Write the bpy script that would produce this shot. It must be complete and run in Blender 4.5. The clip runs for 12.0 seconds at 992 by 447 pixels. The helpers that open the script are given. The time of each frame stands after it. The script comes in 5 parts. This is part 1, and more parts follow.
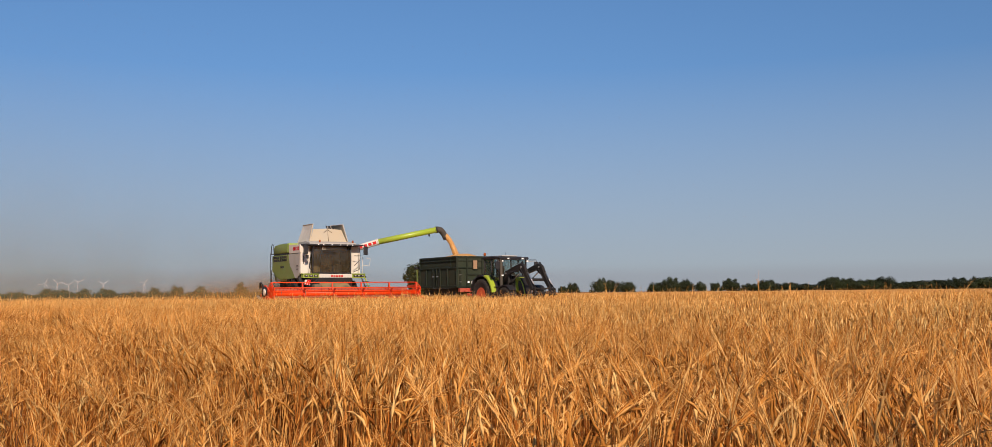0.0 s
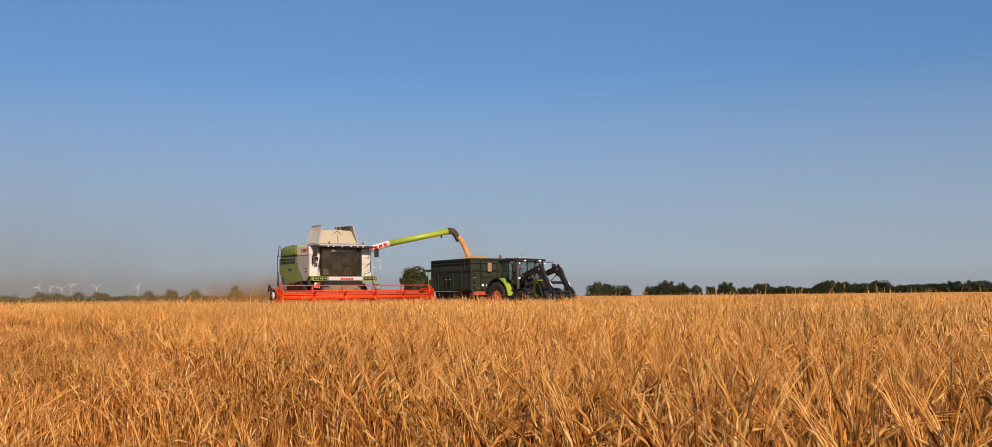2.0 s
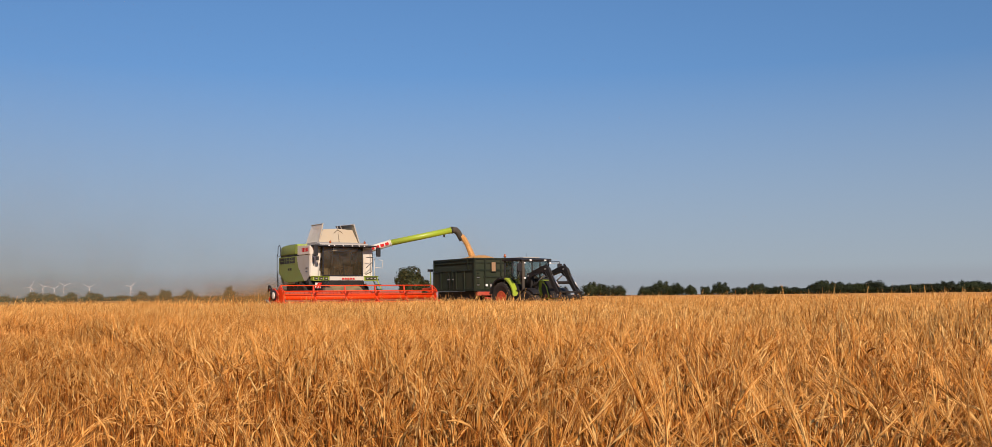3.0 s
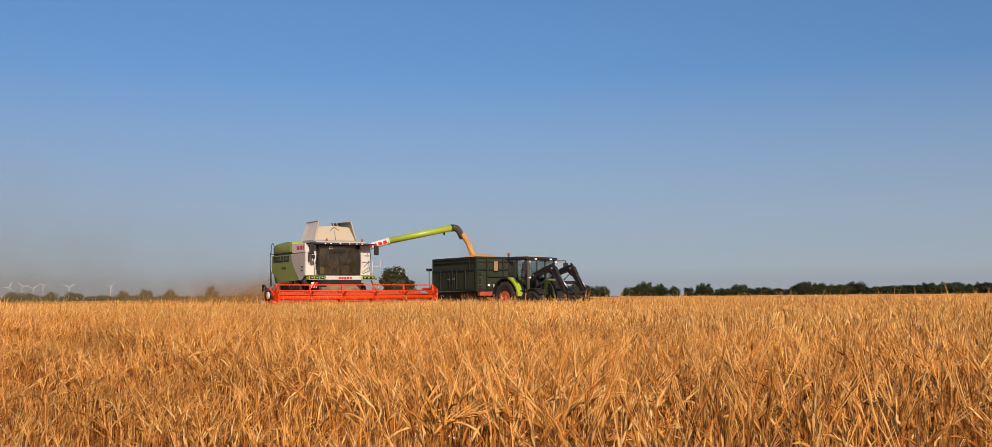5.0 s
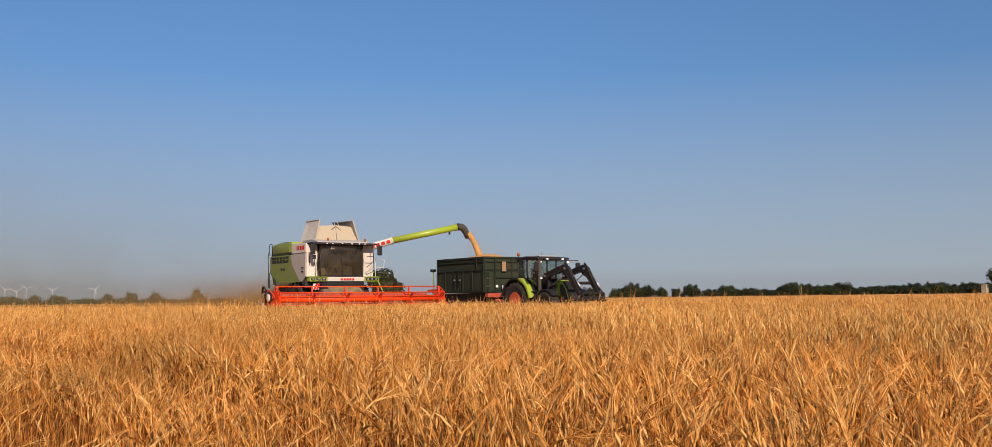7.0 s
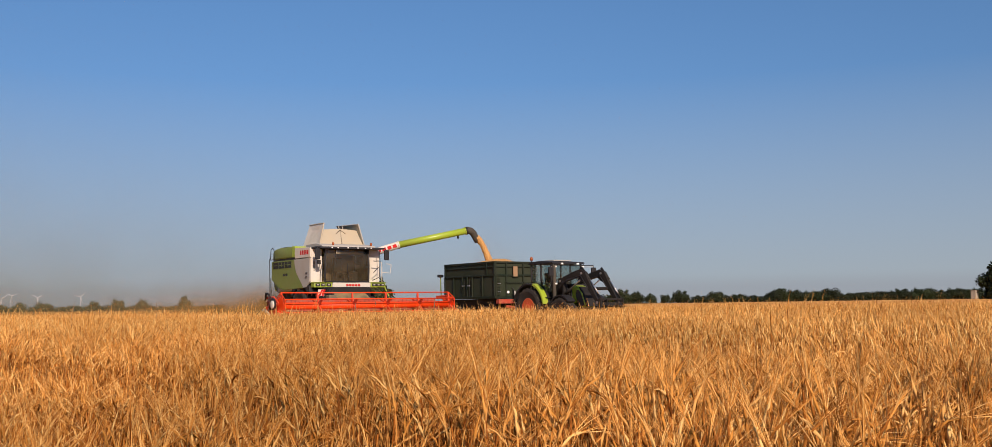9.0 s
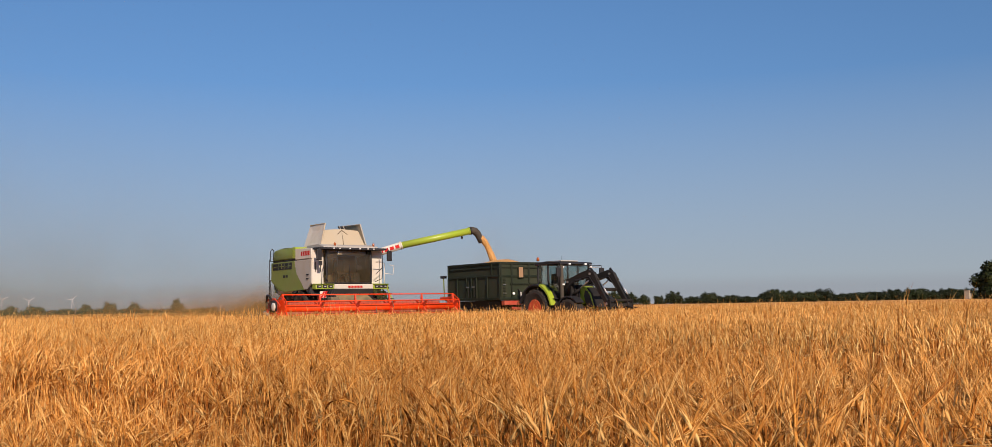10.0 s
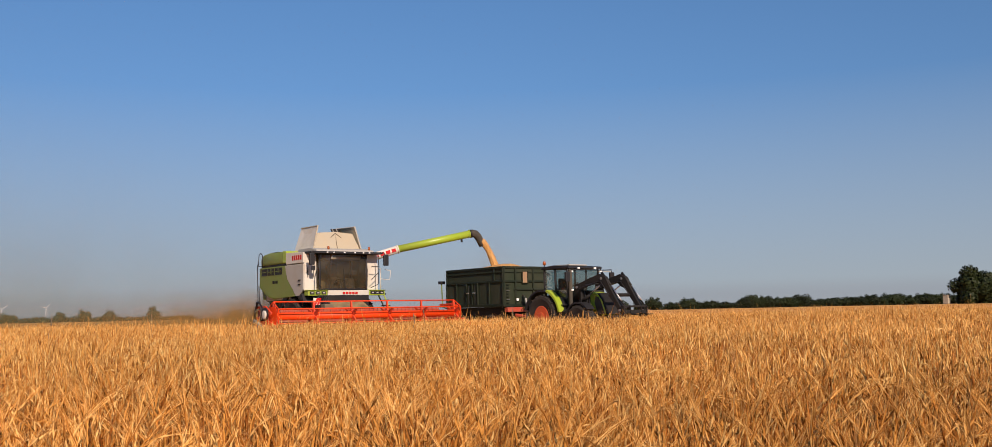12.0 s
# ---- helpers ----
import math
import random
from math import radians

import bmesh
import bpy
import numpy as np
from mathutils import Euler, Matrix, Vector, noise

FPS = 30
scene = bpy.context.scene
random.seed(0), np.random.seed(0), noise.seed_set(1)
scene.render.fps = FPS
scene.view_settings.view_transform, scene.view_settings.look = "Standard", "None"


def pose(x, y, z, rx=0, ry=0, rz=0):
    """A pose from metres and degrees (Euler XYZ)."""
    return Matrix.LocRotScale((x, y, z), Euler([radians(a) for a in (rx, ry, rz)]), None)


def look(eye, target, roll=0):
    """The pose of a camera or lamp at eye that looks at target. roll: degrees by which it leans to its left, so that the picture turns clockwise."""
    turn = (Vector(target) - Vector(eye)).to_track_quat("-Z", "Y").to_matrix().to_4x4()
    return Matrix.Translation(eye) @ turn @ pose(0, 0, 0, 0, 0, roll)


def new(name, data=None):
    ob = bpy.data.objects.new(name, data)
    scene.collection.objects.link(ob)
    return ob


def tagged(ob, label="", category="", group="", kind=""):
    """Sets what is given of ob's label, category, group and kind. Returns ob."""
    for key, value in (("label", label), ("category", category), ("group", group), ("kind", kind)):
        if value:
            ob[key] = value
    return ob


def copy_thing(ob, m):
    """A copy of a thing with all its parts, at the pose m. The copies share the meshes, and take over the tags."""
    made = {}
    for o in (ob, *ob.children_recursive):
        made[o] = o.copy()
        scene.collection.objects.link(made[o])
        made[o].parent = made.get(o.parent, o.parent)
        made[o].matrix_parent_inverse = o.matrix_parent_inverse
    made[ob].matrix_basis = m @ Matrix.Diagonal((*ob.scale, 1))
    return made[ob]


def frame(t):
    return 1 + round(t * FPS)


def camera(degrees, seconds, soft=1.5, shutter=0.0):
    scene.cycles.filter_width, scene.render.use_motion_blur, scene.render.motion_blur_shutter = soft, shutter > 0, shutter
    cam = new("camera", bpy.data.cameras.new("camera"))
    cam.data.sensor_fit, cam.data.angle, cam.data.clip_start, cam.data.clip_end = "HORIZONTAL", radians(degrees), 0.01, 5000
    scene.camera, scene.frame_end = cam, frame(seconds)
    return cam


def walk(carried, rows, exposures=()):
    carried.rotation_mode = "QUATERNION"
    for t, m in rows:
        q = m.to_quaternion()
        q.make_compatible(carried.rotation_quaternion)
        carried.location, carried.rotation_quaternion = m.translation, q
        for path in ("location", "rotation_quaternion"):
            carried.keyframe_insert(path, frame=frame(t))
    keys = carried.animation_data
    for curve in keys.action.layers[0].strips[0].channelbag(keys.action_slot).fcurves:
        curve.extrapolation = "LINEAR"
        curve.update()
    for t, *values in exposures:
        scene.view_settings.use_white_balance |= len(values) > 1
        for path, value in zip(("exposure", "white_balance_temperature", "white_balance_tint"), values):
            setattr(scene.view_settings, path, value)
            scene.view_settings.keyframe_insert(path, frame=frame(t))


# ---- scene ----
cam = camera(53.0, 12.0, soft=0.7)
PATH = [
    (0, (-21.377, -48.359, 1.068), (-20.313, -46.672, 1.207), -0.6),
    (0.5, (-21.377, -47.795, 1.059), (-20.311, -46.108, 1.2), -0.6),
    (1, (-21.428, -47.41, 1.037), (-20.361, -45.725, 1.181), -0.6),
    (1.5, (-21.487, -46.926, 1.069), (-20.416, -45.243, 1.215), -0.6),
    (2, (-21.399, -46.268, 1.07), (-20.325, -44.587, 1.216), -0.6),
    (2.5, (-21.298, -45.579, 1.07), (-20.22, -43.901, 1.216), -0.6),
    (3, (-21.308, -45.115, 1.086), (-20.224, -43.441, 1.232), -0.6),
    (5, (-21.126, -42.953, 1.077), (-20.013, -41.298, 1.224), -0.5),
    (5.5, (-21.065, -42.386, 1.07), (-19.945, -40.736, 1.217), -0.6),
    (6, (-20.991, -41.769, 1.078), (-19.867, -40.121, 1.225), -0.6),
    (6.5, (-20.935, -41.206, 1.076), (-19.803, -39.563, 1.225), -0.6),
    (7, (-20.927, -40.707, 1.087), (-19.791, -39.068, 1.237), -0.7),
    (9, (-20.818, -38.592, 1.084), (-19.662, -36.968, 1.247), -0.8),
    (9.5, (-20.779, -38.038, 1.088), (-19.617, -36.418, 1.252), -0.9),
    (10, (-20.702, -37.427, 1.09), (-19.534, -35.812, 1.256), -1.0),
    (10.5, (-20.516, -36.722, 1.101), (-19.339, -35.114, 1.267), -1.0),
    (11, (-20.334, -36.021, 1.114), (-19.147, -34.42, 1.284), -1.1),
    (11.5, (-20.229, -35.39, 1.119), (-19.034, -33.796, 1.293), -1.2),
    (12, (-20.112, -34.77, 1.135), (-18.909, -33.182, 1.313), -1.2),
]
walk(cam, [(t, look(e, g, r)) for t, e, g, r in PATH], ((0, 0.09, 6500, 25), (12, 0.09, 6500, 25)))

# ---- light ----
SUN_TO = Vector((-0.28, -0.96, 0.0)).normalized()
SUN_ELEV = radians(30)
world = bpy.data.worlds.new("sky")
scene.world = world
world.use_nodes = True
wn = world.node_tree
sky = wn.nodes.new("ShaderNodeTexSky")
sky.sky_type = "NISHITA"
sky.sun_disc = False
sky.sun_elevation = SUN_ELEV
sky.sun_rotation = math.atan2(SUN_TO.x, SUN_TO.y)
sky.air_density, sky.dust_density, sky.ozone_density = 1.0, 0.35, 4.0
# the lowest band of the sky is taken a little higher up, where the haze is less yellow
away = wn.nodes.new("ShaderNodeTexCoord")
lift = wn.nodes.new("ShaderNodeVectorMath")
lift.operation = "MULTIPLY_ADD"
lift.inputs[1].default_value, lift.inputs[2].default_value = (1.0, 1.0, 0.6), (0.0, 0.0, 0.10)
wn.links.new(away.outputs["Generated"], lift.inputs[0])
wn.links.new(lift.outputs[0], sky.inputs["Vector"])
deeper = wn.nodes.new("ShaderNodeHueSaturation")
deeper.inputs["Saturation"].default_value = 1.18
deeper.inputs["Hue"].default_value = 0.495
wn.links.new(sky.outputs[0], deeper.inputs["Color"])
# summer haze that thickens towards the horizon all round
height = wn.nodes.new("ShaderNodeSeparateXYZ")
wn.links.new(away.outputs["Generated"], height.inputs[0])
thick = wn.nodes.new("ShaderNodeMapRange")
thick.inputs[1].default_value, thick.inputs[2].default_value = 0.0, 0.22
thick.inputs[3].default_value, thick.inputs[4].default_value = 0.92, 0.0
wn.links.new(height.outputs["Z"], thick.inputs[0])
haze = wn.nodes.new("ShaderNodeMix")
haze.data_type = "RGBA"
haze.inputs[7].default_value = (3.9, 4.6, 4.4, 1)
wn.links.new(thick.outputs[0], haze.inputs[0])
wn.links.new(deeper.outputs[0], haze.inputs[6])
bank = wn.nodes.new("ShaderNodeMapRange")
bank.interpolation_type = "SMOOTHSTEP"
bank.inputs[1].default_value, bank.inputs[2].default_value = 0.012, 0.030
bank.inputs[3].default_value, bank.inputs[4].default_value = 0.6, 0.0
wn.links.new(height.outputs["Z"], bank.inputs[0])
low_haze = wn.nodes.new("ShaderNodeMix")
low_haze.data_type = "RGBA"
low_haze.inputs[7].default_value = (3.2, 3.75, 3.95, 1)
wn.links.new(bank.outputs[0], low_haze.inputs[0])
wn.links.new(haze.outputs[2], low_haze.inputs[6])
wn.links.new(low_haze.outputs[2], wn.nodes["Background"].inputs[0])
wn.nodes["Background"].inputs[1].default_value = 0.083
sun_data = bpy.data.lights.new("sun", "SUN")
sun_data.energy, sun_data.angle, sun_data.color = 5.0, radians(0.6), (1.0, 0.86, 0.66)
sun_ob = new("sun", sun_data)
sun_ob.matrix_world = look(SUN_TO * 60 + Vector((0, 0, 60 * math.tan(SUN_ELEV))), (0, 0, 0))


# ---- materials ----
def nodes_of(name):
    m = bpy.data.materials.new(name)
    m.use_nodes = True
    nt = m.node_tree
    return m, nt, nt.nodes["Principled BSDF"]


def paint(name, colour, rough=0.45, metal=0.0, dirt=0.25, dirt_colour=(0.30, 0.22, 0.13), scale=1.6, bump=0.15, spec=0.5):
    """Painted or plain surface with dust at two scales and a fine relief."""
    m, nt, b = nodes_of(name)
    tc = nt.nodes.new("ShaderNodeTexCoord")
    big, fine = nt.nodes.new("ShaderNodeTexNoise"), nt.nodes.new("ShaderNodeTexNoise")
    big.inputs["Scale"].default_value, big.inputs["Detail"].default_value = scale, 5
    fine.inputs["Scale"].default_value, fine.inputs["Detail"].default_value = scale * 22, 3
    nt.links.new(tc.outputs["Object"], big.inputs["Vector"])
    nt.links.new(tc.outputs["Object"], fine.inputs["Vector"])
    ramp = nt.nodes.new("ShaderNodeMapRange")
    ramp.inputs[1].default_value, ramp.inputs[2].default_value = 0.38, 0.72
    ramp.inputs[3].default_value, ramp.inputs[4].default_value = dirt * 0.15, dirt
    nt.links.new(big.outputs[0], ramp.inputs[0])
    mul = nt.nodes.new("ShaderNodeMath")
    mul.operation = "MULTIPLY_ADD"
    mul.inputs[1].default_value, mul.inputs[2].default_value = dirt * 0.35, -dirt * 0.12
    nt.links.new(fine.outputs[0], mul.inputs[0])
    add = nt.nodes.new("ShaderNodeMath")
    add.operation, add.use_clamp = "ADD", True
    nt.links.new(ramp.outputs[0], add.inputs[0])
    nt.links.new(mul.outputs[0], add.inputs[1])
    mix = nt.nodes.new("ShaderNodeMix")
    mix.data_type = "RGBA"
    mix.inputs[6].default_value, mix.inputs[7].default_value = (*colour, 1), (*dirt_colour, 1)
    nt.links.new(add.outputs[0], mix.inputs[0])
    nt.links.new(mix.outputs[2], b.inputs["Base Color"])
    rr = nt.nodes.new("ShaderNodeMath")
    rr.operation, rr.use_clamp = "MULTIPLY_ADD", True
    rr.inputs[1].default_value, rr.inputs[2].default_value = 0.6, rough
    nt.links.new(add.outputs[0], rr.inputs[0])
    nt.links.new(rr.outputs[0], b.inputs["Roughness"])
    b.inputs["Metallic"].default_value = metal
    b.inputs["Specular IOR Level"].default_value = spec
    bp = nt.nodes.new("ShaderNodeBump")
    bp.inputs["Strength"].default_value, bp.inputs["Distance"].default_value = bump, 0.01
    nt.links.new(fine.outputs[0], bp.inputs["Height"])
    nt.links.new(bp.outputs[0], b.inputs["Normal"])
    return m


def straw(name, a, b_, c, through_light=0.25, patch=0.35):
    """Dry straw: every stalk, ear and leaf has its own tone, and broad patches of the field differ."""
    m, nt, b = nodes_of(name)
    geo = nt.nodes.new("ShaderNodeNewGeometry")
    ramp = nt.nodes.new("ShaderNodeValToRGB")
    ramp.color_ramp.elements[0].color = (*a, 1)
    ramp.color_ramp.elements[1].color = (*c, 1)
    mid = ramp.color_ramp.elements.new(0.5)
    mid.color = (*b_, 1)
    nt.links.new(geo.outputs["Random Per Island"], ramp.inputs[0])
    noi = nt.nodes.new("ShaderNodeTexNoise")
    noi.inputs["Scale"].default_value, noi.inputs["Detail"].default_value = 0.5, 6
    nt.links.new(geo.outputs["Position"], noi.inputs["Vector"])
    rng = nt.nodes.new("ShaderNodeMapRange")
    rng.inputs[1].default_value, rng.inputs[2].default_value = 0.3, 0.7
    rng.inputs[3].default_value, rng.inputs[4].default_value = 1 - patch * 1.15, 1 + patch * 0.35
    nt.links.new(noi.outputs[0], rng.inputs[0])
    mul = nt.nodes.new("ShaderNodeVectorMath")
    mul.operation = "SCALE"
    nt.links.new(ramp.outputs[0], mul.inputs[0])
    nt.links.new(rng.outputs[0], mul.inputs["Scale"])
    nt.links.new(mul.outputs[0], b.inputs["Base Color"])
    b.inputs["Roughness"].default_value = 0.6
    b.inputs["Specular IOR Level"].default_value = 0.03
    tr = nt.nodes.new("ShaderNodeBsdfTranslucent")
    nt.links.new(mul.outputs[0], tr.inputs[0])
    ms = nt.nodes.new("ShaderNodeMixShader")
    ms.inputs[0].default_value = through_light
    nt.links.new(b.outputs[0], ms.inputs[1])
    nt.links.new(tr.outputs[0], ms.inputs[2])
    nt.links.new(ms.outputs[0], nt.nodes["Material Output"].inputs[0])
    return m


M_STRAW = straw("ripe_straw", (0.23, 0.067, 0.011), (0.68, 0.30, 0.058), (0.90, 0.575, 0.205), 0.15)
# redder than the ears by nature, and darkened further to shade the gaps
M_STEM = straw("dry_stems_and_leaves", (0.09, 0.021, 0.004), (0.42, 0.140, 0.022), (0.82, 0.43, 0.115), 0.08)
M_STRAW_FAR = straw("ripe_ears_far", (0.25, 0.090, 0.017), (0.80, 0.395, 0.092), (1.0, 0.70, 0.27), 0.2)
M_SOIL = paint("soil_with_straw", (0.13, 0.048, 0.014), 0.95, dirt=0.7, dirt_colour=(0.36, 0.16, 0.045), scale=0.8, bump=0.8, spec=0.1)
M_CROP = paint("crop_canopy", (0.46, 0.225, 0.065), 0.9, dirt=0.7, dirt_colour=(0.68, 0.36, 0.12), scale=0.9, bump=0.6, spec=0.1)


# ---- field ----
def mesh_from(name, verts, faces_flat, sizes, material, second=None, slots=None):
    """A mesh straight from number arrays."""
    me = bpy.data.meshes.new(name)
    me.vertices.add(len(verts))
    me.vertices.foreach_set("co", np.asarray(verts, np.float32).ravel())
    me.loops.add(len(faces_flat))
    me.loops.foreach_set("vertex_index", np.asarray(faces_flat, np.int32))
    me.polygons.add(len(sizes))
    starts = np.concatenate([[0], np.cumsum(sizes)[:-1]])
    me.polygons.foreach_set("loop_start", starts.astype(np.int32))
    me.update(calc_edges=True)
    me.materials.append(material)
    if second:
        me.materials.append(second)
        me.polygons.foreach_set("material_index", np.asarray(slots, np.int32))
    me.validate()
    return me


class Bits:
    """Collects quads and triangles of a small template."""

    def __init__(self):
        self.v, self.f, self.slot, self.now = [], [], [], 0

    def done(self):
        """Gives the faces added since the last call the present material slot."""
        self.slot += [self.now] * (len(self.f) - len(self.slot))

    def ribbon(self, pts, widths, side):
        i = len(self.v)
        for p, w in zip(pts, widths):
            self.v += [Vector(p) - side * w / 2, Vector(p) + side * w / 2]
        for k in range(len(pts) - 1):
            a = i + 2 * k
            self.f.append((a, a + 1, a + 3, a + 2))

    def spindle(self, pts, radii, n=4):
        i = len(self.v)
        for k, (p, r) in enumerate(zip(pts, radii)):
            d = (Vector(pts[min(k + 1, len(pts) - 1)]) - Vector(pts[max(k - 1, 0)])).normalized()
            u = d.orthogonal().normalized()
            w = d.cross(u)
            for j in range(n):
                a = 2 * math.pi * (j + 0.5 * (k % 2)) / n
                self.v.append(Vector(p) + (u * math.cos(a) + w * math.sin(a)) * r)
        for k in range(len(pts) - 1):
            for j in range(n):
                a, b = i + k * n + j, i + k * n + (j + 1) % n
                self.f.append((a, b, b + n, a + n))

    def spike(self, p, q, w):
        i = len(self.v)
        s = (Vector(q) - Vector(p)).orthogonal().normalized() * w / 2
        self.v += [Vector(p) - s, Vector(p) + s, Vector(q)]
        self.f.append((i, i + 1, i + 2))


def plant(rng, detail, fat=1.0):
    """One ripe bearded ear nodding on its stalk, about 0.92 m high. detail 2: full awns and leaves; 1: fewer of both; 0: a far one."""
    b = Bits()
    droop = rng.choice([0.06, 0.12, 0.22, 0.35, 0.55, 0.9, 1.5, 2.5])
    h = 0.80
    side = Vector((math.cos(1.0), math.sin(1.0), 0))
    lean = rng.uniform(-0.05, 0.05)
    low = (0.5, 0.4, 0.2)[detail]
    pts = [Vector((lean * (z / h) ** 2 * 2, 0, z)) for z in np.linspace(low, h, (2, 2, 3)[detail])]
    # the neck bends over before the ear
    ang = 0.05 + lean
    if detail:
        ang += droop * 0.3
        pts.append(pts[-1] + Vector((math.sin(ang), 0, math.cos(ang))) * 0.035)
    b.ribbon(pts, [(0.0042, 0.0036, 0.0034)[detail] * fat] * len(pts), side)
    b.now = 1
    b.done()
    p, ear = pts[-1].copy(), [pts[-1].copy()]
    n = (2, 2, 4)[detail]
    length = rng.uniform(0.065, 0.095)
    for k in range(n):
        ang += droop * (0.7 if detail else 1.0) / n
        p = p + Vector((math.sin(ang), 0, math.cos(ang))) * length / n
        ear.append(p.copy())
    prof = np.sin(np.linspace(0.3, math.pi - 0.25, n + 1)) * (0.0047, 0.0045, 0.0043)[detail] * fat
    if detail == 2:
        prof = prof * np.where(np.arange(n + 1) % 2, 1.2, 0.85)
    if detail:
        b.spindle(ear, prof, 3)
    else:
        b.ribbon(ear, list(prof * 2), Vector((0.5, 0.8, 0.3)).normalized())
    # awns: long, fine, drooping with the ear
    down = Vector((0, 0, -1))
    for k in range((3, 5, 8)[detail]):
        q = ear[1 + k % n]
        d = (ear[min(2 + k % n, n)] - ear[k % n]).normalized()
        o = Vector((rng.uniform(-1, 1), rng.uniform(-1, 1), rng.uniform(-0.6, 0.6)))
        d = (d + o * 0.11).normalized()
        ln = rng.uniform(0.08, 0.14)
        if detail == 2:
            m1 = q + d * ln * 0.5
            e = m1 + (d + down * rng.uniform(0.0, 0.4)).normalized() * ln * 0.5
            w = (e - q).orthogonal().normalized()
            i = len(b.v)
            b.v += [q - w * 0.0007, q + w * 0.0007, m1 + w * 0.0006, m1 - w * 0.0006, e]
            b.f += [(i, i + 1, i + 2, i + 3), (i + 3, i + 2, i + 4)]
        else:
            b.spike(q, q + (d + down * 0.2).normalized() * ln, (0.0026, 0.0016)[detail] * fat)
    b.now = 0
    b.done()
    # narrow dry leaves, most of them hanging
    for k in range((0, rng.choice((0, 1)), rng.choice((0, 0, 1)))[detail]):
        a = rng.uniform(0, 2 * math.pi)
        out = Vector((math.cos(a), math.sin(a), 0))
        z0, ln = rng.uniform(0.40, 0.70), rng.uniform(0.12, 0.24)
        bend = rng.uniform(0.8, 2.8)
        q, th, line = Vector((0, 0, z0)), 0.3, []
        m = (2, 3, 4)[detail]
        for j in range(m):
            line.append(q.copy())
            q = q + (out * math.sin(th) + Vector((0, 0, math.cos(th)))) * ln / m
            th += bend / m * 1.6
        b.ribbon(line, list(np.linspace((0.005, 0.0034, 0.0023)[detail], 0.0009, m) * fat), out.cross(Vector((0, 0, 1))))
    b.now = 1
    b.done()
    return np.array([tuple(v) for v in b.v]), b.f, b.slot


LINE_A, LINE_B = np.array([-21.4, -48.9]), np.array([-20.1, -34.6])


def sow(name, xy, detail, seed, fat=1.0, scale=(0.9, 1.1), label=""):
    """Plants at all points of xy in one mesh."""
    rs, rng = np.random.RandomState(seed), random.Random(seed)
    kinds = [plant(rng, detail, fat) for _ in range(18)]
    pick = rs.randint(0, len(kinds), len(xy))
    vs, fl, sz, sl, off = [], [], [], [], 0
    # broad swells of lodged and taller crop
    swell = 0.03 * np.sin(xy[:, 0] * 5.1 + 2 * np.sin(xy[:, 1] * 2.3)) * np.sin(xy[:, 1] * 4.3 + 2 * np.sin(xy[:, 0] * 1.9)) + 0.03 * np.sin(xy[:, 0] * 0.9 + 1.3 * np.sin(xy[:, 1] * 0.5)) + 0.03 * np.sin(xy[:, 1] * 1.3 + xy[:, 0] * 0.4)
    way = LINE_B - LINE_A
    along = np.clip((xy - LINE_A) @ way / (way @ way), -0.1, 1.1)
    beside = np.linalg.norm(xy - (LINE_A + along[:, None] * way), axis=1)
    for k, (tv, tf, ts) in enumerate(kinds):
        at = np.nonzero(pick == k)[0]
        n, c = len(at), len(tv)
        a = rs.uniform(0, 2 * math.pi, n)
        s = rs.uniform(*scale, n) + swell[at]
        s = s + np.where(rs.uniform(size=n) < (0.06, 0.035, 0.03)[detail], rs.uniform(0.02, (0.27, 0.22, 0.06)[detail], n), 0)
        # the crop stays lower on the line of the footpath
        s = np.where(beside[at] < 0.7, np.minimum(s, 0.97) * 0.86, s)
        tall = np.clip(tv[:, 2], 0, None)
        x = tv[None, :, 0] * np.cos(a)[:, None] - tv[None, :, 1] * np.sin(a)[:, None]
        y = tv[None, :, 0] * np.sin(a)[:, None] + tv[None, :, 1] * np.cos(a)[:, None]
        ln = np.abs(rs.normal(0, 0.034, n)) + 0.01
        la = rs.normal(0.4, 1.1, n)
        x = x + (ln * np.cos(la))[:, None] * (tall[None] / 0.9) ** 2
        y = y + (ln * np.sin(la))[:, None] * (tall[None] / 0.9) ** 2
        z = tv[None, :, 2] * (s - ln * 0.35)[:, None]
        v = np.stack([x + xy[at, 0][:, None], y + xy[at, 1][:, None], z], -1).reshape(-1, 3)
        vs.append(v)
        flat = np.array([i for f in tf for i in f], np.int64)
        fl.append((flat[None] + (np.arange(n) * c)[:, None] + off).ravel())
        sz.append(np.tile([len(f) for f in tf], n))
        sl.append(np.tile(ts, n))
        off += n * c
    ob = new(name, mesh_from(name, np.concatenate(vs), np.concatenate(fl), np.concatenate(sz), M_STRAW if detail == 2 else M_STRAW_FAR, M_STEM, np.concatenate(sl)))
    return tagged(ob, label, "barley", "", "stuff")


VIEW = math.atan2(0.55, 0.84)


def near(xy, half=radians(32)):
    """Least distance from a stretch of the footpath to points that lie ahead of it."""
    best = np.full(len(xy), 1e9)
    for k in np.linspace(0, 1, 30):
        d = xy - (LINE_A + (LINE_B - LINE_A) * k)
        r = np.hypot(d[:, 0], d[:, 1])
        off = np.abs((np.arctan2(d[:, 0], d[:, 1]) - VIEW + math.pi) % (2 * math.pi) - math.pi)
        best = np.where((off < half) & (r < best), r, best)
    return best


def standing(xy):
    """Where the crop has not been cut yet."""
    x, y = xy[:, 0], xy[:, 1]
    cut = (np.abs(x) < 4.5) & (y > 0.7)
    cut |= (x > 4.5) & (x < 10.5) & (y > -200)
    return ~cut


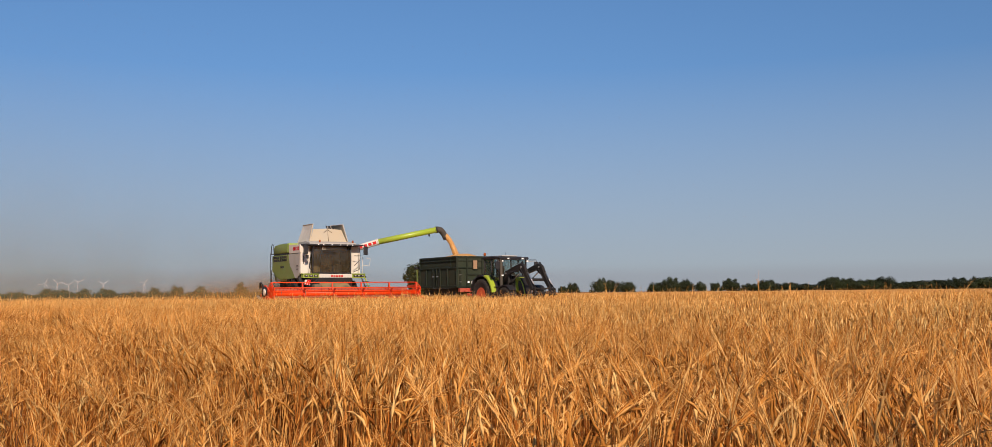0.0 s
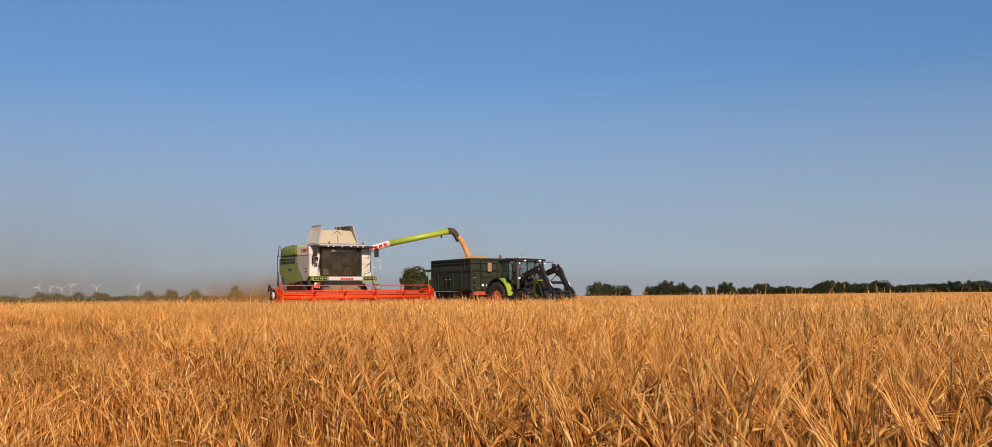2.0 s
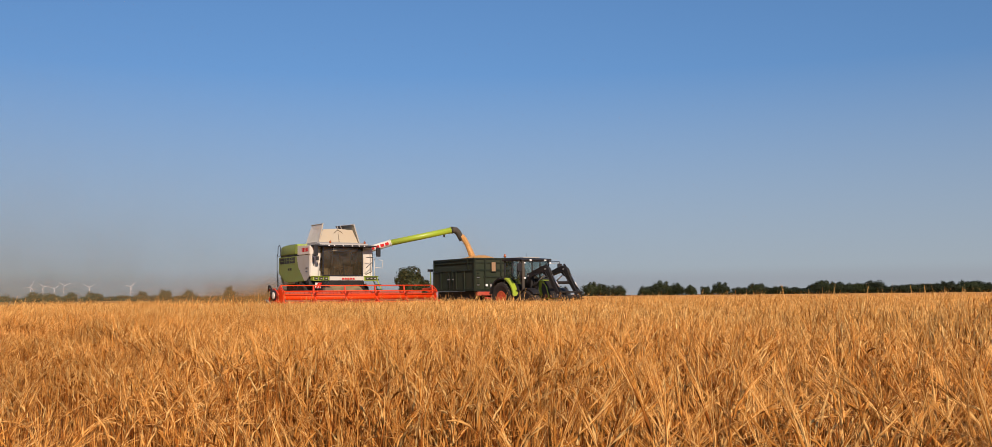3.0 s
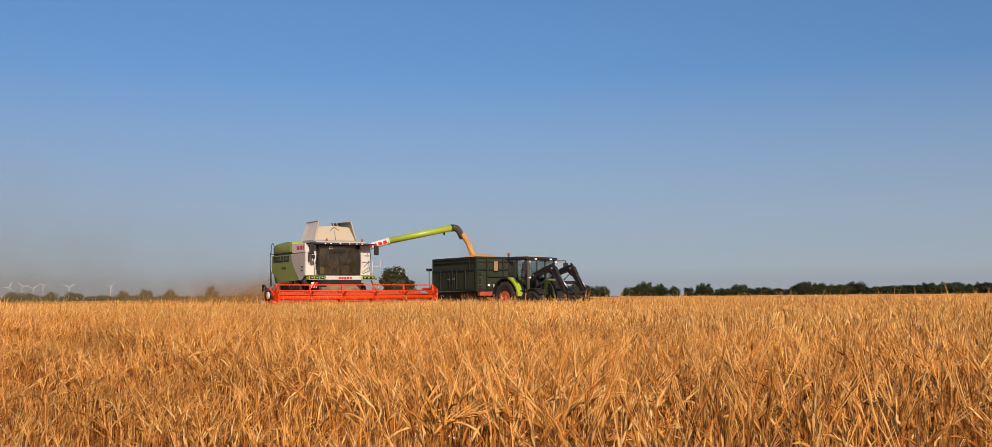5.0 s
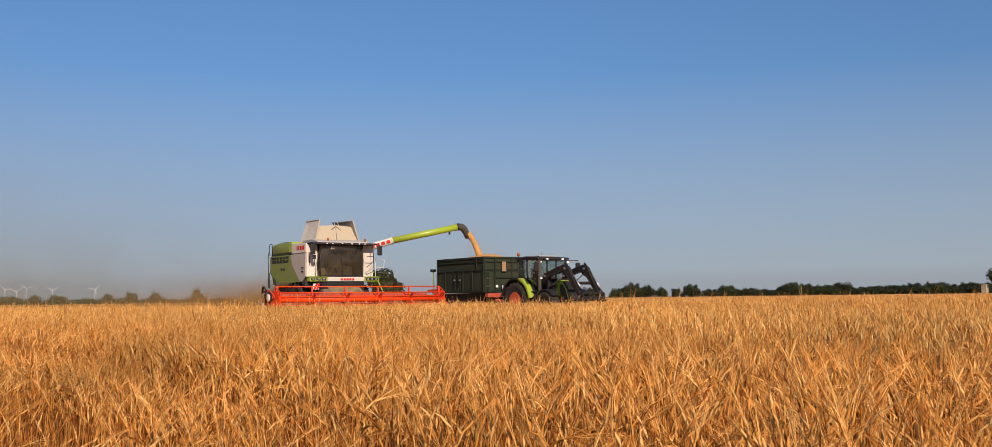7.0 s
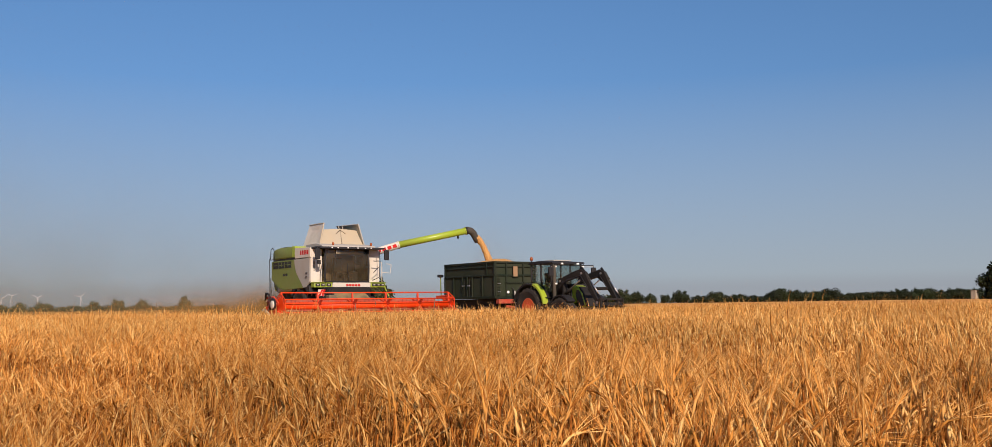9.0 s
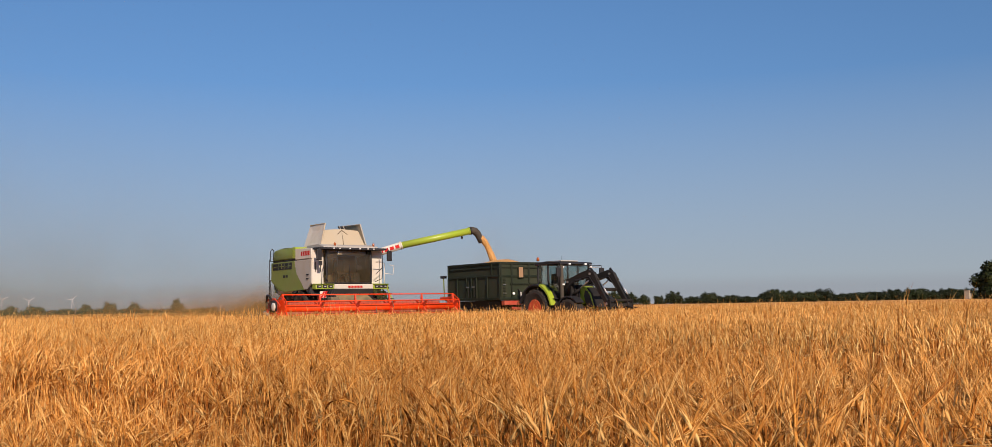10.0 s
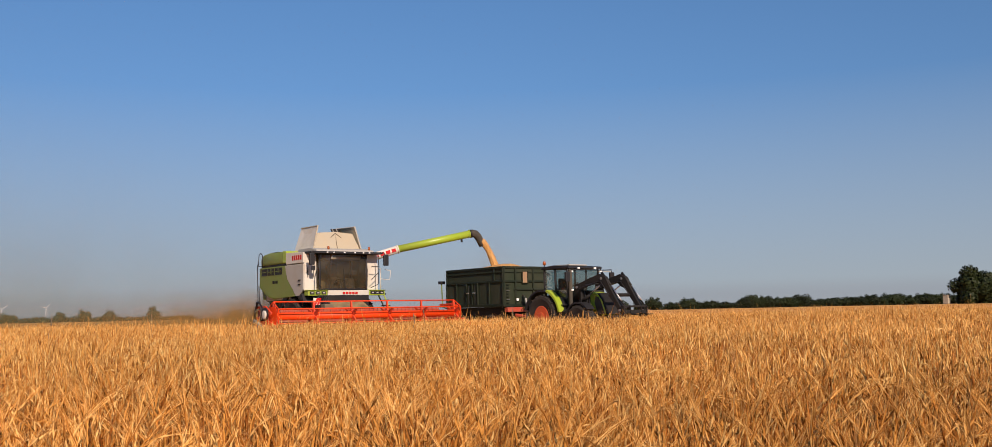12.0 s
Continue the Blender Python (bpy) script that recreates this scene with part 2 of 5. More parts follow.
def scatter(r0, r1, per_m2, box, seed):
    rs = np.random.RandomState(seed)
    x0, y0, x1, y1 = box
    n = int((x1 - x0) * (y1 - y0) * per_m2)
    xy = np.stack([rs.uniform(x0, x1, n), rs.uniform(y0, y1, n)], -1)
    # plants stand in loose tufts with gaps between them
    xy += 0.05 * np.sin(xy[:, ::-1] * 21.0)
    gap = np.sin(xy[:, 0] * 5.1 + 2 * np.sin(xy[:, 1] * 2.3)) * np.sin(xy[:, 1] * 4.3 + 2 * np.sin(xy[:, 0] * 1.9))
    xy = xy[rs.uniform(size=len(xy)) < 0.78 + 0.45 * gap]
    d = near(xy)
    return xy[(d >= r0) & (d < r1) & standing(xy)]


gm = bpy.data.meshes.new("ground")
gb = bmesh.new()
bmesh.ops.create_grid(gb, x_segments=80, y_segments=80, size=4200)
gb.to_mesh(gm)
gb.free()
gm.materials.append(M_SOIL)
ground = new("ground", gm)
tagged(ground, "dry brown soil with stubble under the crop", "ground", "", "structure")

sow("barley_near", scatter(0.45, 4.5, 560, (-25, -49, -6, -26), 11), 2, 3, 1.0, (0.76, 0.96), label="ripe golden bearded barley standing in the field")
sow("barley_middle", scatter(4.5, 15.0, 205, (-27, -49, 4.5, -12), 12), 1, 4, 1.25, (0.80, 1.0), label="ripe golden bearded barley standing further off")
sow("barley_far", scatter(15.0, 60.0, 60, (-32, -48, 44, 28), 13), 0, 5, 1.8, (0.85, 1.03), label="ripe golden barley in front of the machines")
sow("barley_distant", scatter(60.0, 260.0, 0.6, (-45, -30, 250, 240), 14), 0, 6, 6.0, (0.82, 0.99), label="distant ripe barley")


def canopy(name, r0, a0, a1, rows, cols, seed):
    """The closed crop below the ears, further off, as one uneven sheet."""
    rs = np.random.RandomState(seed)
    rr = np.geomspace(r0, 620, rows)
    aa = np.linspace(radians(a0), radians(a1), cols)
    R, A = np.meshgrid(rr, aa, indexing="ij")
    x = -20.7 + R * np.sin(A)
    y = -41.5 + R * np.cos(A)
    z = (0.58 + rs.uniform(-0.07, 0.07, R.shape)) * np.clip((R - r0) / 5, 0, 1)
    flatxy = np.stack([x.ravel(), y.ravel()], -1)
    z = np.where(standing(flatxy).reshape(R.shape), z, 0.12)
    v = np.stack([x, y, z], -1).reshape(-1, 3)
    i, j = np.meshgrid(np.arange(rows - 1), np.arange(cols - 1), indexing="ij")
    a = (i * cols + j).ravel()
    f = np.stack([a, a + 1, a + cols + 1, a + cols], -1)
    ob = new(name, mesh_from(name, v, f.ravel(), np.full(len(f), 4), M_CROP))
    return tagged(ob, "dense straw of the standing barley below the ears", "barley", "", "stuff")


canopy("barley_canopy", 12, -14, 84, 110, 240, 8)
canopy("barley_canopy_round", 12, 84, 346, 60, 160, 9)
# the same crop goes on beside and behind the path
rb = np.random.RandomState(31)
ring = np.stack([rb.uniform(-42, 0, 20000), rb.uniform(-64, -22, 20000)], -1)
ring = ring[(near(ring) > 1e6) & (np.hypot(ring[:, 0] + 20.7, ring[:, 1] + 41.5) < 22)]
sow("barley_beside", ring, 0, 7, 2.4, (0.78, 0.96), label="ripe golden barley beside and behind the path")


# ---- paints of the machines ----
M_LIME = paint("lime_green_paint", (0.27, 0.38, 0.012), 0.35, dirt=0.25, dirt_colour=(0.36, 0.30, 0.14))
M_OLIVE = paint("dusty_green_paint", (0.14, 0.198, 0.026), 0.5, dirt=0.45, dirt_colour=(0.22, 0.21, 0.085))
M_WHITE = paint("off_white_paint", (0.60, 0.575, 0.49), 0.5, dirt=0.45, dirt_colour=(0.46, 0.39, 0.28))
M_GREY = paint("light_grey_paint", (0.38, 0.365, 0.315), 0.55, dirt=0.4, dirt_colour=(0.36, 0.31, 0.23))
M_CREAM = paint("cream_sheet_metal", (0.37, 0.33, 0.24), 0.55, dirt=0.45, dirt_colour=(0.48, 0.36, 0.2))
M_RED = paint("orange_red_paint", (0.84, 0.058, 0.003), 0.42, dirt=0.07, dirt_colour=(0.45, 0.18, 0.06), spec=0.25)
M_DARKRED = paint("worn_red_paint", (0.42, 0.035, 0.012), 0.55, dirt=0.4)
# the shadow on the reel's arms is mixed into this darker red
M_SPIDER = paint("shaded_red_paint", (0.62, 0.048, 0.008), 0.5, dirt=0.25, dirt_colour=(0.3, 0.12, 0.05))
M_HOUSE = paint("dark_grey_paint", (0.085, 0.072, 0.05), 0.6, dirt=0.6, dirt_colour=(0.24, 0.18, 0.095))
M_RIM = paint("dusty_red_rim_paint", (0.60, 0.075, 0.012), 0.5, dirt=0.4, dirt_colour=(0.20, 0.10, 0.05))
M_MARK = paint("red_marking", (0.46, 0.010, 0.008), 0.6, dirt=0.03, spec=0.2)
M_BLACK = paint("black_plastic", (0.014, 0.014, 0.015), 0.5, dirt=0.2, dirt_colour=(0.045, 0.04, 0.034), spec=0.3)
M_FEEDER = paint("chaff_covered_steel", (0.10, 0.085, 0.045), 0.8, dirt=0.8, dirt_colour=(0.33, 0.23, 0.10), scale=2.2, bump=0.4)
M_CABIN = paint("brown_cab_lining", (0.26, 0.215, 0.13), 0.85, dirt=0.5, dirt_colour=(0.12, 0.10, 0.06), scale=2.5)
M_PANE = paint("tan_grain_behind_dusty_pane", (0.30, 0.18, 0.09), 0.5, dirt=0.3, scale=5)
M_SPOUT = paint("weathered_grey_rubber", (0.05, 0.045, 0.036), 0.7, dirt=0.4, dirt_colour=(0.12, 0.10, 0.07), spec=0.2)
M_STEEL = paint("dark_steel", (0.016, 0.0155, 0.015), 0.5, dirt=0.25, dirt_colour=(0.05, 0.042, 0.03), spec=0.18)
M_BRIGHT = paint("bare_bright_steel", (0.55, 0.55, 0.54), 0.3, metal=0.9, dirt=0.2)
M_TYRE = paint("tyre_rubber", (0.022, 0.021, 0.020), 0.85, dirt=0.5, dirt_colour=(0.07, 0.055, 0.038), scale=4, bump=0.3, spec=0.2)
M_TRAILER = paint("dark_green_trailer_paint", (0.019, 0.029, 0.014), 0.5, dirt=0.45, dirt_colour=(0.06, 0.053, 0.032), scale=1.1, spec=0.25)
M_TRAILER_RIB = paint("dark_green_rib_paint", (0.008, 0.016, 0.008), 0.45, dirt=0.3, dirt_colour=(0.05, 0.045, 0.026), spec=0.25)
M_LAMP = paint("clear_lamp_cover", (0.85, 0.85, 0.80), 0.12, dirt=0.05)
M_ORANGE = paint("orange_lamp_cover", (0.30, 0.07, 0.012), 0.2, dirt=0.05)
M_TREE = paint("tree_bark", (0.10, 0.075, 0.05), 0.9, dirt=0.4, scale=3)
M_DUST = paint("straw_dust", (0.40, 0.25, 0.11), 0.9, dirt=0.2)
M_SEAT = paint("dark_cab_fabric", (0.03, 0.03, 0.032), 0.9, dirt=0.2)
M_WOOD = paint("weathered_boards", (0.44, 0.38, 0.28), 0.85, dirt=0.4, dirt_colour=(0.2, 0.16, 0.12), scale=3)
M_TURBINE = paint("pale_turbine_paint", (0.55, 0.56, 0.57), 0.5, dirt=0.1)


def glass(name, tint, gloss=0.04, film=0.0):
    """Thin pane: clear with a tint, and reflecting at grazing angles."""
    m, nt, b = nodes_of(name)
    clear = nt.nodes.new("ShaderNodeBsdfTransparent")
    clear.inputs[0].default_value = (*tint, 1)
    gl = nt.nodes.new("ShaderNodeBsdfGlossy")
    gl.inputs["Roughness"].default_value = 0.06
    # reflection grows towards grazing angles, alike on both faces of the pane
    face = nt.nodes.new("ShaderNodeLayerWeight")
    face.inputs[0].default_value = 0.5
    steep = nt.nodes.new("ShaderNodeMath")
    steep.operation = "POWER"
    steep.inputs[1].default_value = 4.0
    nt.links.new(face.outputs["Facing"], steep.inputs[0])
    fr = nt.nodes.new("ShaderNodeMath")
    fr.operation = "MULTIPLY_ADD"
    fr.inputs[1].default_value, fr.inputs[2].default_value = 0.5, gloss
    nt.links.new(steep.outputs[0], fr.inputs[0])
    ms = nt.nodes.new("ShaderNodeMixShader")
    nt.links.new(fr.outputs[0], ms.inputs[0])
    nt.links.new(clear.outputs[0], ms.inputs[1])
    nt.links.new(gl.outputs[0], ms.inputs[2])
    # a film of field dust in uneven streaks
    dust, tc, noi = nt.nodes.new("ShaderNodeBsdfDiffuse"), nt.nodes.new("ShaderNodeTexCoord"), nt.nodes.new("ShaderNodeTexNoise")
    dust.inputs[0].default_value = (0.45, 0.36, 0.22, 1)
    noi.inputs["Scale"].default_value, noi.inputs["Detail"].default_value = 2.2, 4
    nt.links.new(tc.outputs["Object"], noi.inputs["Vector"])
    cover = nt.nodes.new("ShaderNodeMapRange")
    cover.inputs[1].default_value, cover.inputs[2].default_value = 0.3, 0.7
    cover.inputs[3].default_value, cover.inputs[4].default_value = film * 0.4, film * 1.6
    nt.links.new(noi.outputs[0], cover.inputs[0])
    top = nt.nodes.new("ShaderNodeMixShader")
    nt.links.new(cover.outputs[0], top.inputs[0])
    nt.links.new(ms.outputs[0], top.inputs[1])
    nt.links.new(dust.outputs[0], top.inputs[2])
    nt.links.new(top.outputs[0], nt.nodes["Material Output"].inputs[0])
    nt.nodes.remove(b)
    return m


M_GLASS = glass("tinted_cab_glass", (0.60, 0.57, 0.48), 0.03, 0.065)
M_GLASS_CLEAR = glass("cab_glass", (0.74, 0.80, 0.79), 0.06, 0.03)

m, nt, b = nodes_of("grain")
vor = nt.nodes.new("ShaderNodeTexVoronoi")
vor.inputs["Scale"].default_value = 60
tcg = nt.nodes.new("ShaderNodeTexCoord")
nt.links.new(tcg.outputs["Object"], vor.inputs["Vector"])
rg = nt.nodes.new("ShaderNodeValToRGB")
rg.color_ramp.elements[0].color, rg.color_ramp.elements[1].color = (0.30, 0.14, 0.03, 1), (0.68, 0.38, 0.12, 1)
nt.links.new(vor.outputs["Color"], rg.inputs[0])
nt.links.new(rg.outputs[0], b.inputs["Base Color"])
b.inputs["Roughness"].default_value = 0.7
bg = nt.nodes.new("ShaderNodeBump")
bg.inputs["Strength"].default_value = 0.6
nt.links.new(vor.outputs["Distance"], bg.inputs["Height"])
nt.links.new(bg.outputs[0], b.inputs["Normal"])
M_GRAIN = m


def foliage(name, a, c):
    m, nt, b = nodes_of(name)
    geo = nt.nodes.new("ShaderNodeNewGeometry")
    info = nt.nodes.new("ShaderNodeObjectInfo")
    addr = nt.nodes.new("ShaderNodeMath")
    addr.operation = "MULTIPLY_ADD"
    addr.inputs[1].default_value = 0.55
    nt.links.new(geo.outputs["Random Per Island"], addr.inputs[0])
    half = nt.nodes.new("ShaderNodeMath")
    half.operation = "MULTIPLY"
    half.inputs[1].default_value = 0.45
    nt.links.new(info.outputs["Random"], half.inputs[0])
    nt.links.new(half.outputs[0], addr.inputs[2])
    r = nt.nodes.new("ShaderNodeValToRGB")
    r.color_ramp.elements[0].color, r.color_ramp.elements[1].color = (*a, 1), (*c, 1)
    nt.links.new(addr.outputs[0], r.inputs[0])
    nt.links.new(r.outputs[0], b.inputs["Base Color"])
    b.inputs["Roughness"].default_value = 0.6
    b.inputs["Specular IOR Level"].default_value = 0.2
    return m


M_LEAF = foliage("dark_summer_leaves", (0.006, 0.010, 0.0025), (0.025, 0.036, 0.008))
# leaves paled and greyed so the far trees carry haze in their colour
M_LEAF_HAZED = foliage("haze_paled_leaves", (0.055, 0.068, 0.042), (0.075, 0.09, 0.055))

# ---- helpers for things and parts ----
ORIGIN = {}


def thing(name, at, label, category, group="", kind=""):
    e = new(name)
    e.location = at
    ORIGIN[e] = Vector(at)
    return tagged(e, label, category, group, kind)


def part(name, bm, material, parent, label="", smooth=False):
    """Links a bmesh, drawn in world metres, as one mesh under a thing or a part."""
    o = ORIGIN[parent]
    bmesh.ops.recalc_face_normals(bm, faces=bm.faces)
    me = bpy.data.meshes.new(name)
    for v in bm.verts:
        v.co -= o
    for f in bm.faces:
        f.smooth = smooth
    bm.to_mesh(me)
    bm.free()
    me.materials.append(material)
    ob = new(name, me)
    ob.parent = parent
    ORIGIN[ob] = o
    if label:
        ob["label"] = label
    return ob


def box(x0, y0, z0, x1, y1, z1, bevel=0.02, bm=None):
    bm = bm or bmesh.new()
    vs = bmesh.ops.create_cube(bm, size=1)["verts"]
    for v in vs:
        v.co = Vector(((x0 + x1) / 2 + v.co.x * (x1 - x0), (y0 + y1) / 2 + v.co.y * (y1 - y0), (z0 + z1) / 2 + v.co.z * (z1 - z0)))
    if bevel:
        es = list({e for v in vs for e in v.link_edges})
        bmesh.ops.bevel(bm, geom=es, offset=bevel, segments=2, affect="EDGES", profile=0.6)
    return bm


def slab(outline, axis, a, b, bevel=0.02, bm=None):
    """An outline of (u, v) drawn through from a to b along the axis: x takes (y, z), y takes (x, z), z takes (x, y)."""
    bm = bm or bmesh.new()
    put = {"x": lambda u, v, w: (w, u, v), "y": lambda u, v, w: (u, w, v), "z": lambda u, v, w: (u, v, w)}[axis]
    lo = [bm.verts.new(put(u, v, a)) for u, v in outline]
    hi = [bm.verts.new(put(u, v, b)) for u, v in outline]
    n = len(outline)
    fs = [bm.faces.new(lo), bm.faces.new(hi[::-1])]
    for i in range(n):
        fs.append(bm.faces.new((lo[i], hi[i], hi[(i + 1) % n], lo[(i + 1) % n])))
    if bevel:
        es = list({e for f in fs for e in f.edges})
        bmesh.ops.bevel(bm, geom=es, offset=bevel, segments=2, affect="EDGES", profile=0.6)
    return bm


def tube(points, r, n=10, bm=None, close=True):
    """A round tube along points; r may be one radius or one for each point."""
    bm = bm or bmesh.new()
    pts = [Vector(p) for p in points]
    rr = r if isinstance(r, (list, tuple)) else [r] * len(pts)
    rings, u = [], None
    for k, p in enumerate(pts):
        d = (pts[min(k + 1, len(pts) - 1)] - pts[max(k - 1, 0)]).normalized()
        u = d.orthogonal().normalized() if u is None else (u - d * u.dot(d)).normalized()
        w = d.cross(u)
        rings.append([bm.verts.new(p + (u * math.cos(2 * math.pi * j / n) + w * math.sin(2 * math.pi * j / n)) * rr[k]) for j in range(n)])
    for a, b_ in zip(rings, rings[1:]):
        for j in range(n):
            bm.faces.new((a[j], a[(j + 1) % n], b_[(j + 1) % n], b_[j]))
    if close:
        bm.faces.new(rings[0][::-1])
        bm.faces.new(rings[-1])
    return bm


def beam(points, w, h, bm=None):
    """A square-section beam along points that lie in one upright plane across x; w along x, h across."""
    bm = bm or bmesh.new()
    pts = [Vector(p) for p in points]
    hh = h if isinstance(h, (list, tuple)) else [h] * len(pts)
    rings = []
    for k, p in enumerate(pts):
        d = (pts[min(k + 1, len(pts) - 1)] - pts[max(k - 1, 0)]).normalized()
        n = Vector((1, 0, 0)).cross(d).normalized()
        x = Vector((w / 2, 0, 0))
        rings.append([bm.verts.new(p + s * x + q * n * hh[k] / 2) for s, q in ((-1, -1), (1, -1), (1, 1), (-1, 1))])
    for a, b_ in zip(rings, rings[1:]):
        for j in range(4):
            bm.faces.new((a[j], a[(j + 1) % 4], b_[(j + 1) % 4], b_[j]))
    bm.faces.new(rings[0][::-1])
    bm.faces.new(rings[-1])
    bmesh.ops.bevel(bm, geom=list(bm.edges), offset=0.015, segments=1, affect="EDGES")
    return bm


def lathe(profile, centre, n=36, bm=None):
    """Turns (offset along x, radius) pairs about a line along x through centre."""
    bm = bm or bmesh.new()
    c = Vector(centre)
    rings = []
    for dx, r in profile:
        rings.append([bm.verts.new(c + Vector((dx, r * math.cos(2 * math.pi * j / n), r * math.sin(2 * math.pi * j / n)))) for j in range(n)])
    for a, b_ in zip(rings, rings[1:]):
        for j in range(n):
            bm.faces.new((a[j], a[(j + 1) % n], b_[(j + 1) % n], b_[j]))
    bm.faces.new(rings[0])
    bm.faces.new(rings[-1][::-1])
    return bm


def wheel(parent, name, cx, cy, r, width, rim_r, rim_mat, out, lugs=20):
    """A wheel that stands on the ground; out is -1 or 1, the side of the rim that shows."""
    w = width / 2
    bm = lathe([(-w * 0.8, rim_r), (-w, r * 0.82), (-w * 0.9, r * 0.95), (-w * 0.5, r * 0.985), (w * 0.5, r * 0.985), (w * 0.9, r * 0.95), (w, r * 0.82), (w * 0.8, rim_r)], (cx, cy, r), 40)
    for k in range(lugs):
        for s in (-1, 1):
            a = 2 * math.pi * (k + (0.5 if s > 0 else 0)) / lugs
            vs = bmesh.ops.create_cube(bm, size=1)["verts"]
            mt = Matrix.Translation((cx, cy, r)) @ Matrix.Rotation(a, 4, "X") @ Matrix.Translation((s * w * 0.48, 0, r * 0.975)) @ Matrix.Rotation(s * 0.7, 4, "Z") @ Matrix.Diagonal((w * 1.0, r * 0.055, r * 0.075, 1))
            for v in vs:
                v.co = mt @ v.co
    low = min(v.co.z for v in bm.verts)
    t = part(name, bm, M_TYRE, parent, "dusty black lugged tyre")
    d = out * w
    part("rim", lathe([(d * 0.2, rim_r * 1.01), (d * 0.82, rim_r * 1.01), (d * 0.86, rim_r * 0.92), (d * 0.835, rim_r * 0.82), (d * 0.835, rim_r * 0.45), (d * 0.90, rim_r * 0.35), (d * 0.92, 0.05)], (cx, cy, r), 32), rim_mat, t, "painted wheel rim")
    return t


def bars(name, parent, mat, plane, at, boxes, thick=0.006):
    """Plain raised pieces, each a part. plane x: (y0, z0, y1, z1) rows; plane y: (x0, z0, x1, z1) rows."""
    for a0, b0, a1, b1 in boxes:
        if plane == "x":
            part(name, box(at - thick, a0, b0, at, a1, b1, 0), mat, parent)
        else:
            part(name, box(a0, at - thick, b0, a1, at, b1, 0), mat, parent)


# ---- combine harvester ----
def build_combine():
    c = thing("combine_harvester", (0.2, 4.5, 0), "dusty green and off-white combine harvester unloading grain while cutting", "combine")
    L, R_ = -1.6, 1.75
    # body shells
    part("chassis", box(-1.1, 2.6, 0.7, 1.3, 7.4, 2.0, 0.05), M_STEEL, c, "dark dusty steel underframe")
    part("thresher_housing", box(L + 0.1, 4.42, 1.85, R_ - 0.1, 6.9, 3.62, 0.08), M_GREY, c)
    green = slab([(7.35, 2.45), (7.35, 3.32), (4.75, 3.32), (4.68, 3.05), (4.55, 2.75), (4.0, 2.30), (3.75, 1.98), (5.9, 1.92), (6.4, 2.0)], "x", L, L + 0.07, 0.02)
    gp = part("side_panel", green, M_OLIVE, c, "dusty olive green side panel")
    bars("vent", gp, M_BLACK, "x", L - 0.001, [(6.5, 2.96, 7.1, 3.26), (5.80, 2.96, 6.44, 3.26), (5.00, 2.96, 5.72, 3.26)], 0.012)
    bars("vent_slat", gp, M_OLIVE, "x", L - 0.013, [(6.6, 3.10, 7.0, 3.125), (5.86, 3.10, 6.38, 3.125), (5.1, 3.10, 5.66, 3.125), (6.1, 3.02, 6.14, 3.24), (5.36, 3.02, 5.4, 3.24)], 0.006)
    bars("marking", gp, M_BLACK, "x", L - 0.001, [(5.75, 2.58, 5.98, 2.70), (5.45, 2.58, 5.68, 2.70)], 0.006)
    grey = slab([(4.70, 3.32), (4.63, 3.05), (4.50, 2.72), (3.95, 2.26), (3.70, 1.98), (3.35, 2.0), (3.0, 2.25), (2.98, 3.32)], "x", L - 0.005, L + 0.07, 0.02)
    sp = part("side_panel", grey, M_GREY, c, "light grey side panel beside the cab")
    bars("handle", sp, M_BLACK, "x", L - 0.006, [(3.22, 2.62, 3.42, 2.67), (3.22, 2.45, 3.42, 2.49)], 0.03)
    part("side_panel", slab([(4.62, 3.36), (4.62, 3.86), (2.96, 3.80), (2.96, 3.36)], "x", L - 0.005, L + 0.07, 0.02), M_WHITE, c, "off-white upper side panel with a red marking")
    bars("marking", c, M_MARK, "x", L - 0.006, [(3.12 + 0.19 * k, 3.50, 3.25 + 0.19 * k, 3.70) for k in range(5)])
    hood = slab([(7.25, 3.40), (7.25, 3.75), (6.95, 3.90), (6.2, 3.95), (4.66, 3.93), (4.66, 3.42)], "x", L + 0.02, 1.3, 0.07)
    part("engine_hood", hood, M_OLIVE, c, "rounded green engine hood", True)
    part("hood_edge", slab([(4.95, 3.44), (4.95, 3.955), (4.62, 3.945), (4.62, 3.44)], "x", L + 0.0, -0.6, 0.02), M_LIME, c, "bright lime edge of the hood")
    part("hood_gap", box(L + 0.05, 4.7, 3.33, 1.2, 7.2, 3.42, 0), M_BLACK, c)
    part("air_intake", box(-1.2, 6.3, 3.9, -0.6, 6.9, 4.02, 0.03), M_STEEL, c)
    part("rear_hood", slab([(7.2, 1.9), (7.35, 2.4), (7.4, 3.5), (6.8, 3.6), (6.8, 1.9)], "x", L + 0.1, R_ - 0.1, 0.05), M_OLIVE, c)
    part("straw_chute", slab([(7.3, 2.4), (6.9, 1.1), (5.6, 1.1), (5.9, 1.95)], "x", -1.25, 1.45, 0.04), M_STEEL, c, "dark straw chute at the rear")
    part("side_panel", slab([(7.35, 2.0), (7.35, 3.6), (3.55, 3.7), (3.55, 2.2)], "x", R_ - 0.07, R_, 0.02), M_OLIVE, c)
